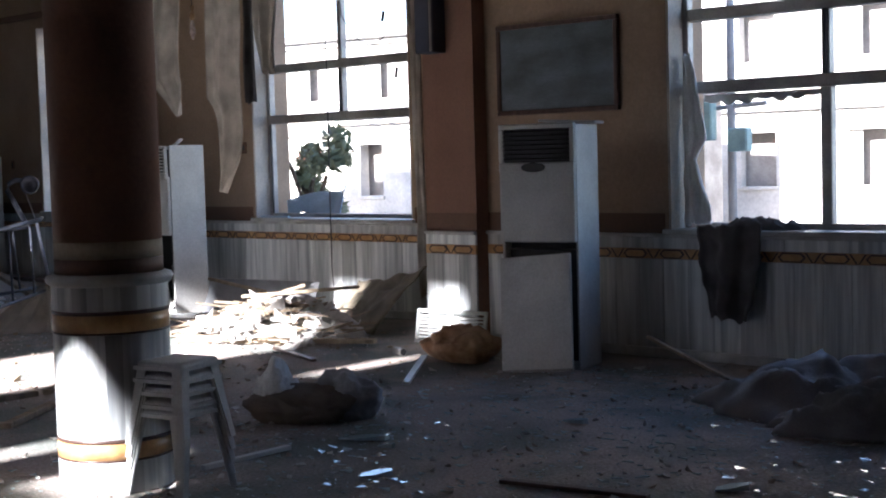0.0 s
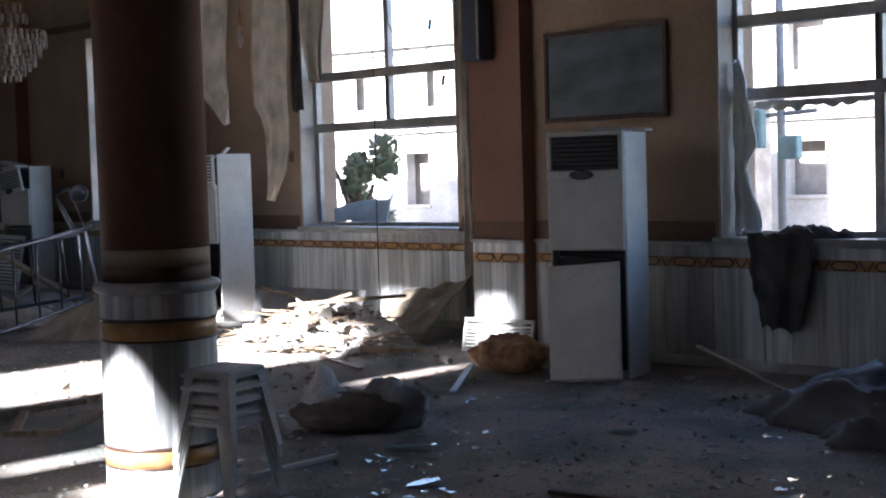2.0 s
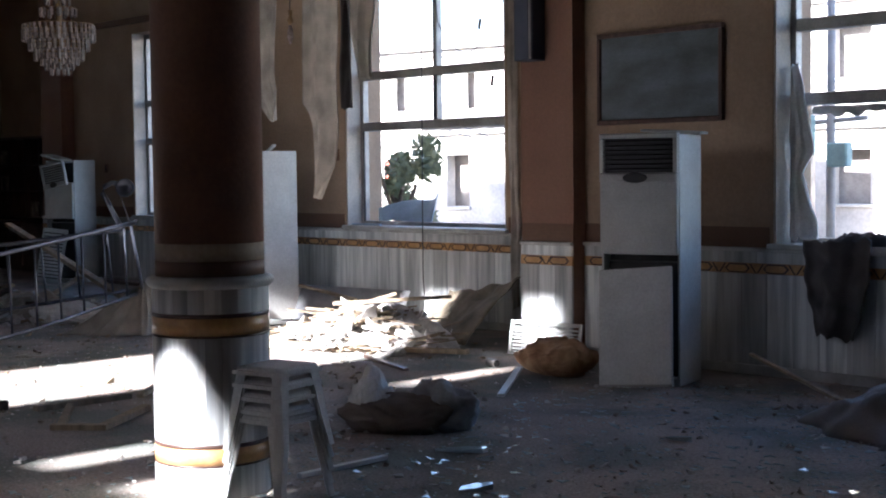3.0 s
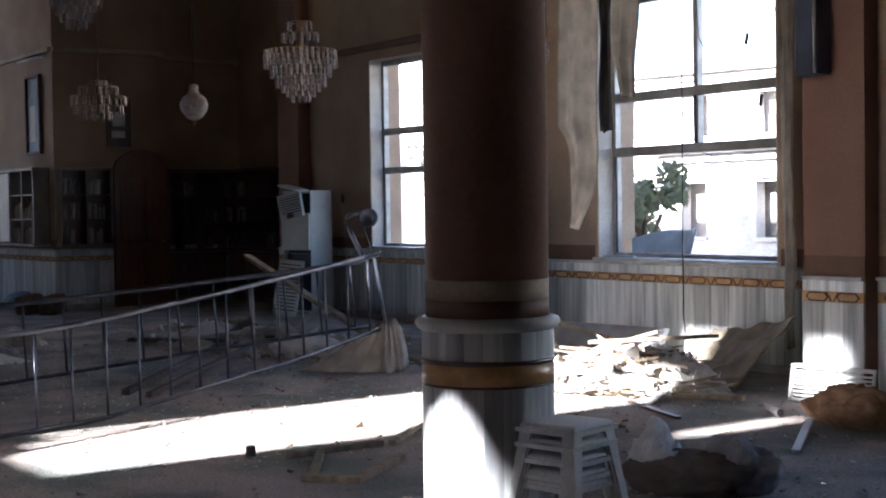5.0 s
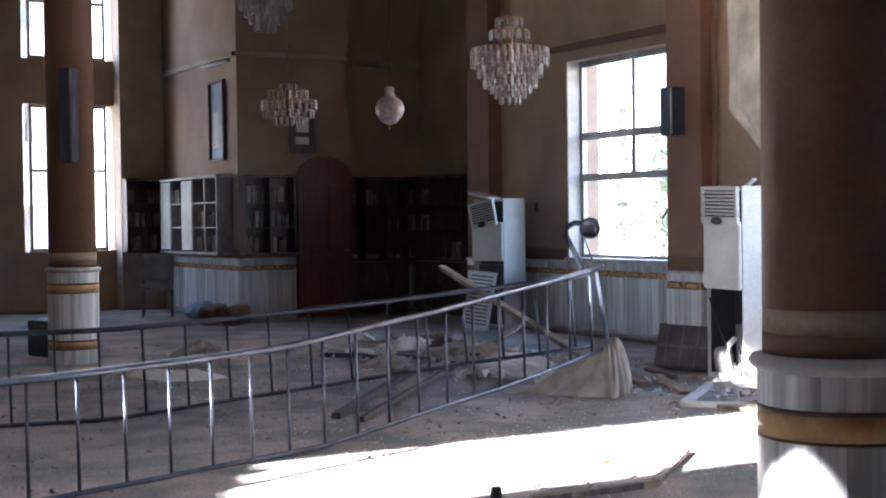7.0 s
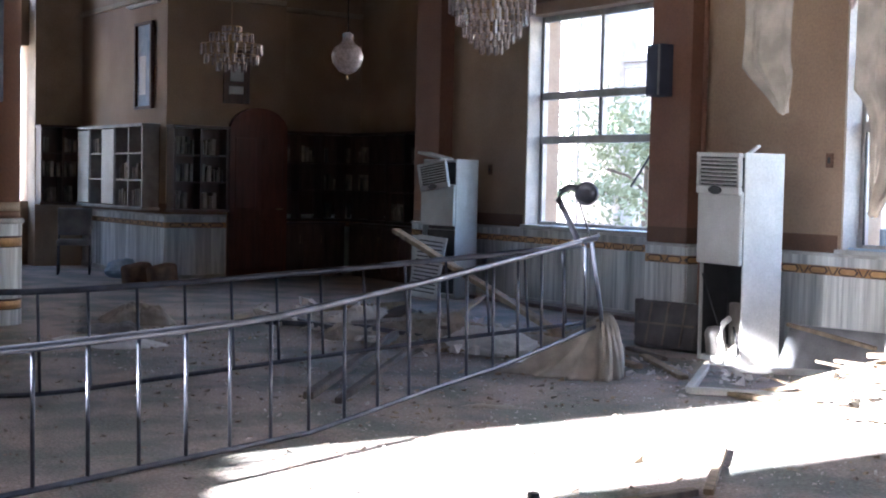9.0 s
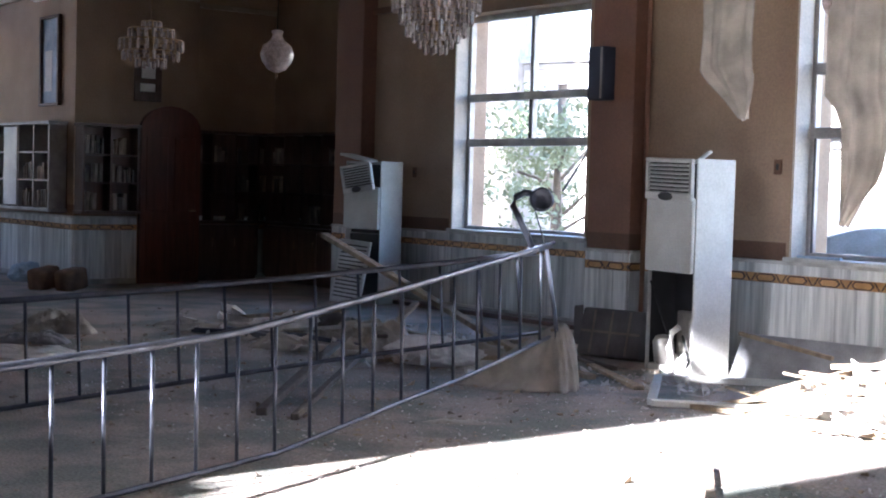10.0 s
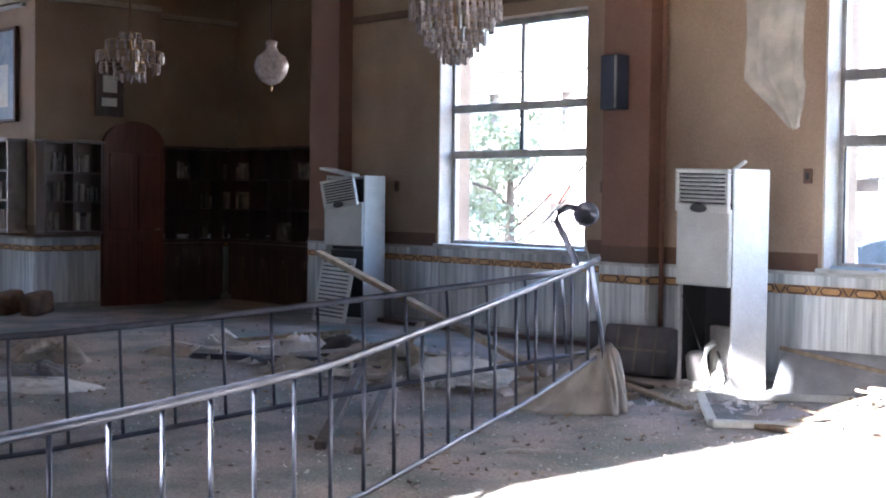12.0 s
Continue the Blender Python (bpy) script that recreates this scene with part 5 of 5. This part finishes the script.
chunks([(rng.uniform(3.2, 9), rng.uniform(-7, -1.6), 0, rng.choice((0.012, 0.02, 0.035, 0.06))) for _ in range(700)], RUBBLE, "litter", "pale plaster scraps among the glass", "litter", 27)
chunks([(rng.gauss(-4.3, 1.0), rng.gauss(-2.3, 0.45), rng.uniform(0, 0.04), rng.uniform(0.05, 0.24)) for _ in range(260)], RUBBLE, "litter", "pale broken pieces in the wreckage", "litter", 25)
chunks([(rng.gauss(-1.2, 0.4), rng.gauss(-1.7, 0.35), 0, rng.uniform(0.02, 0.11)) for _ in range(80)], RUBBLE, "litter", "white plaster bits round the air conditioner", "litter", 29)
verts, faces = [], []
for _ in range(2200):
    x, y, s = rng.uniform(3.9, 9.2), rng.uniform(-7, -1.7), rng.choice((0.007, 0.010, 0.014, 0.02, 0.034))
    n, a = len(verts), rng.uniform(0, 6.28)
    tx, ty = rng.uniform(-0.12, 0.12), rng.uniform(-0.12, 0.12)
    tri = [(s * math.cos(a + k), s * rng.uniform(0.4, 1) * math.sin(a + k)) for k in (0, rng.uniform(1.4, 2.4), rng.uniform(3.2, 4.6))]
    for up in (0, 0.004):
        verts += [(x + p, y + q, 0.006 + up + tx * p + ty * q) for p, q in tri]
    faces += [(n + 2, n + 1, n), (n + 3, n + 4, n + 5), (n, n + 1, n + 4, n + 3), (n + 1, n + 2, n + 5, n + 4), (n + 2, n, n + 3, n + 5)]
me = bpy.data.meshes.new("glass_litter")
me.from_pydata(verts, [], faces)
me.materials.append(GLASS_SHARD)
tagged(new("glass_litter", me), "glittering broken window glass over the carpet", "glass", kind="stuff")
for x, y, sx, sy, rz in ((4.85, -4.52, 0.28, 0.1, 30), (5.52, -5.1, 0.17, 0.1, 60), (5.1, -4.6, 0.1, 0.05, 10), (7.01, -4.37, 0.16, 0.09, 50), (5.5, -3.5, 0.16, 0.08, 0)):
    bm = bmesh.new()
    ring = [(-0.5, -0.2), (-0.1, -0.5), (0.45, -0.35), (0.5, 0.1), (0.1, 0.45), (-0.35, 0.3)]
    lo, hi = [bm.verts.new((p * sx, q * sy, 0.004)) for p, q in ring], [bm.verts.new((p * sx, q * sy, 0.010 + 0.02 * (p + 0.5))) for p, q in ring]
    bm.faces.new(hi), bm.faces.new(lo[::-1])
    for i in range(6):
        bm.faces.new((lo[i], lo[(i + 1) % 6], hi[(i + 1) % 6], hi[i]))
    lone("glass_shard", bm, GLASS_SHARD, pose(x, y, 0.003, 0, 0, rz), "large jagged pane fragment on the carpet", "glass", "large glass shards")

# ---- outside: ground, houses, trees ----
gb = bmesh.new()
vs = [gb.verts.new(p) for p in ((-400, -400, -0.35), (400, -400, -0.35), (400, 400, -0.35), (-400, 400, -0.35))]
gb.faces.new(vs)
setting("ground", gb, GROUND, "dusty pale street ground", "ground")


def house(x, y, width, storeys, columns, mat, label, rz=0, depth=6.0, sill=1.0, seed=1):
    """A house front with a recessed dark opening for every window; its own -y faces the hall."""
    rng = random.Random(seed)
    h = thing("house", pose(x, y, -0.35, 0, 0, rz), label, "house", "houses across the street")
    bw, sh = width / columns, 3.0
    bm = bmesh.new()
    ww = bw * 0.34
    for j in range(storeys):
        z = j * sh
        box(bm, 0, width, 0, 0.3, z, z + sill)
        box(bm, 0, width, 0, 0.3, z + sill + 1.3, z + sh)
        for i in range(columns + 1):
            box(bm, max(0, i * bw - bw / 2 + ww / 2) if i else 0, min(width, i * bw + bw / 2 - ww / 2), 0, 0.3, z + sill, z + sill + 1.3)
    part("wall", bm, mat, h)
    part("rear_block", boxed(0, width, 0.5, depth, 0, storeys * sh), DARK_ROOM, h)
    part("roof", boxed(-0.2, width + 0.2, -0.3, depth, storeys * sh, storeys * sh + 0.25, 0.02), FACADE_GREY, h)
    for j in range(storeys):
        part("floor_slab", boxed(0.02, width - 0.02, -0.12, -0.002, j * sh + sh - 0.2, j * sh + sh - 0.02, 0.01), FACADE_GREY, h)
        for i in range(columns):
            cx, z = (i + 0.5) * bw, j * sh + sill
            w = part("window", boxed(cx - ww / 2 - 0.05, cx + ww / 2 + 0.05, -0.06, 0.1, z - 0.08, z - 0.002, 0.01), FACADE, h)
            kind = rng.random()
            if kind < 0.45:
                part("shutter", boxed(cx - ww / 2, cx - ww / 2 + ww * rng.uniform(0.3, 0.7), 0.1, 0.14, z, z + 1.3, 0.005), FACADE, w, "pale closed shutter")
            elif kind < 0.6:
                part("shutter", boxed(cx - ww / 2, cx + ww / 2, 0.1, 0.14, z + 0.7, z + 1.3, 0.005), RED_PAINT, w, "faded red blind")
            if rng.random() < 0.35:
                for k in range(6):
                    part("balcony_bar", boxed(cx - ww / 2 + k * ww / 5 - 0.012, cx - ww / 2 + k * ww / 5 + 0.012, -0.4, -0.376, z - 0.1, z + 0.5), FACADE_GREY, w)
                part("balcony_floor", boxed(cx - ww / 2 - 0.1, cx + ww / 2 + 0.1, -0.45, -0.061, z - 0.2, z - 0.1, 0.01), FACADE_GREY, w)
    return h


house(-11.0, 20.0, 22, 4, 8, FACADE, "pale rendered apartment house with shuttered windows", 4, seed=3)
house(-30.0, 22.0, 17, 2, 6, FACADE, "pale apartment house beyond the trees", 12, seed=6)
house(-38.0, 12.0, 12, 4, 5, FACADE, "pale apartment house with dark windows", 30, seed=9)
house(-16.0, 15.0, 9.5, 1, 4, FACADE, "low pale yard building with a flat roof", 0, 3.0, seed=5)
house(-30.0, -14.0, 14, 4, 6, FACADE, "pale rendered block beyond the far window", 90, seed=12)


def tree(x, y, height, spread, seed, label):
    rng = random.Random(seed)
    t = thing("tree", pose(x, y, -0.35), label, "tree", "street trees")
    bm = turned([(0.14, 0), (0.11, height * 0.3), (0.07, height * 0.6), (0.02, height * 0.9)], 10)
    part("trunk", bm, BARK, t)
    for k in range(7):
        a = k * 2.4
        z0 = height * rng.uniform(0.25, 0.6)
        tip = (spread * 0.7 * math.cos(a), spread * 0.7 * math.sin(a), z0 + height * rng.uniform(0.12, 0.3))
        part("limb", tube([(0, 0, z0), (tip[0] * 0.5, tip[1] * 0.5, z0 + 0.1 * height), tip], 0.03, 6), BARK, t)
    verts, faces = [], []
    clumps = [(rng.gauss(0, 0.5) * spread, rng.gauss(0, 0.5) * spread, height * rng.uniform(0.25, 1.0), rng.uniform(0.2, 0.45) * spread) for _ in range(18)]
    for cx, cy, cz, cr in clumps:
        for _ in range(150):
            v = Vector((rng.gauss(0, 1), rng.gauss(0, 1), rng.gauss(0, 1))).normalized() * cr * rng.random() ** 0.4
            p = Vector((cx, cy, cz)) + v
            u = Vector((rng.gauss(0, 1), rng.gauss(0, 1), rng.gauss(0, 1))).normalized()
            w = u.orthogonal().normalized()
            s, n = rng.uniform(0.05, 0.10), len(verts)
            verts += [tuple(p - u * s), tuple(p + w * s * 0.4), tuple(p + u * s), tuple(p - w * s * 0.4)]
            faces.append((n, n + 1, n + 2, n + 3))
    me = bpy.data.meshes.new("crown")
    me.from_pydata(verts, [], faces)
    me.materials.append(LEAF)
    crown = new("crown", me)
    crown.parent = t
    return t


tree(-14.4, 9.4, 3.5, 1.6, 3, "leafy street tree with drooping foliage")
tree(-5.3, 4.3, 2.3, 0.55, 5, "small leafy street tree")
post = thing("utility_pole", pose(0.88, 6.0, -0.35), "grey steel utility pole with wires", "pole")
part("shaft", turned([(0.06, 0), (0.05, 4)], 12), FACADE_GREY, post)
part("arm", tube([(-0.5, 0, 2.4), (0.5, 0, 2.45)], 0.03, 8), FACADE_GREY, post)
for x, z, w, h in ((-0.42, 2.0, 0.5, 0.5), (-0.62, 1.55, 0.32, 0.34), (0.2, 1.85, 0.28, 0.3)):
    part("junction_box", boxed(x - w / 2, x + w / 2, -0.22, -0.06, z, z + h, 0.02), PANEL_TEAL, post, "weathered teal junction box")
for k in range(4):
    part("wire", tube([(-0.4 + 0.25 * k, 0, 2.45 + 0.1 * k)] + [(-0.4 + 0.25 * k - 10 * s, 3 * s, 2.45 + 0.1 * k - 1.2 * s * (1 - s) * (1 + 0.4 * k)) for s in (0.15, 0.3, 0.5, 0.7, 0.85, 1.0)], 0.012, 5), AC_DARK, post)
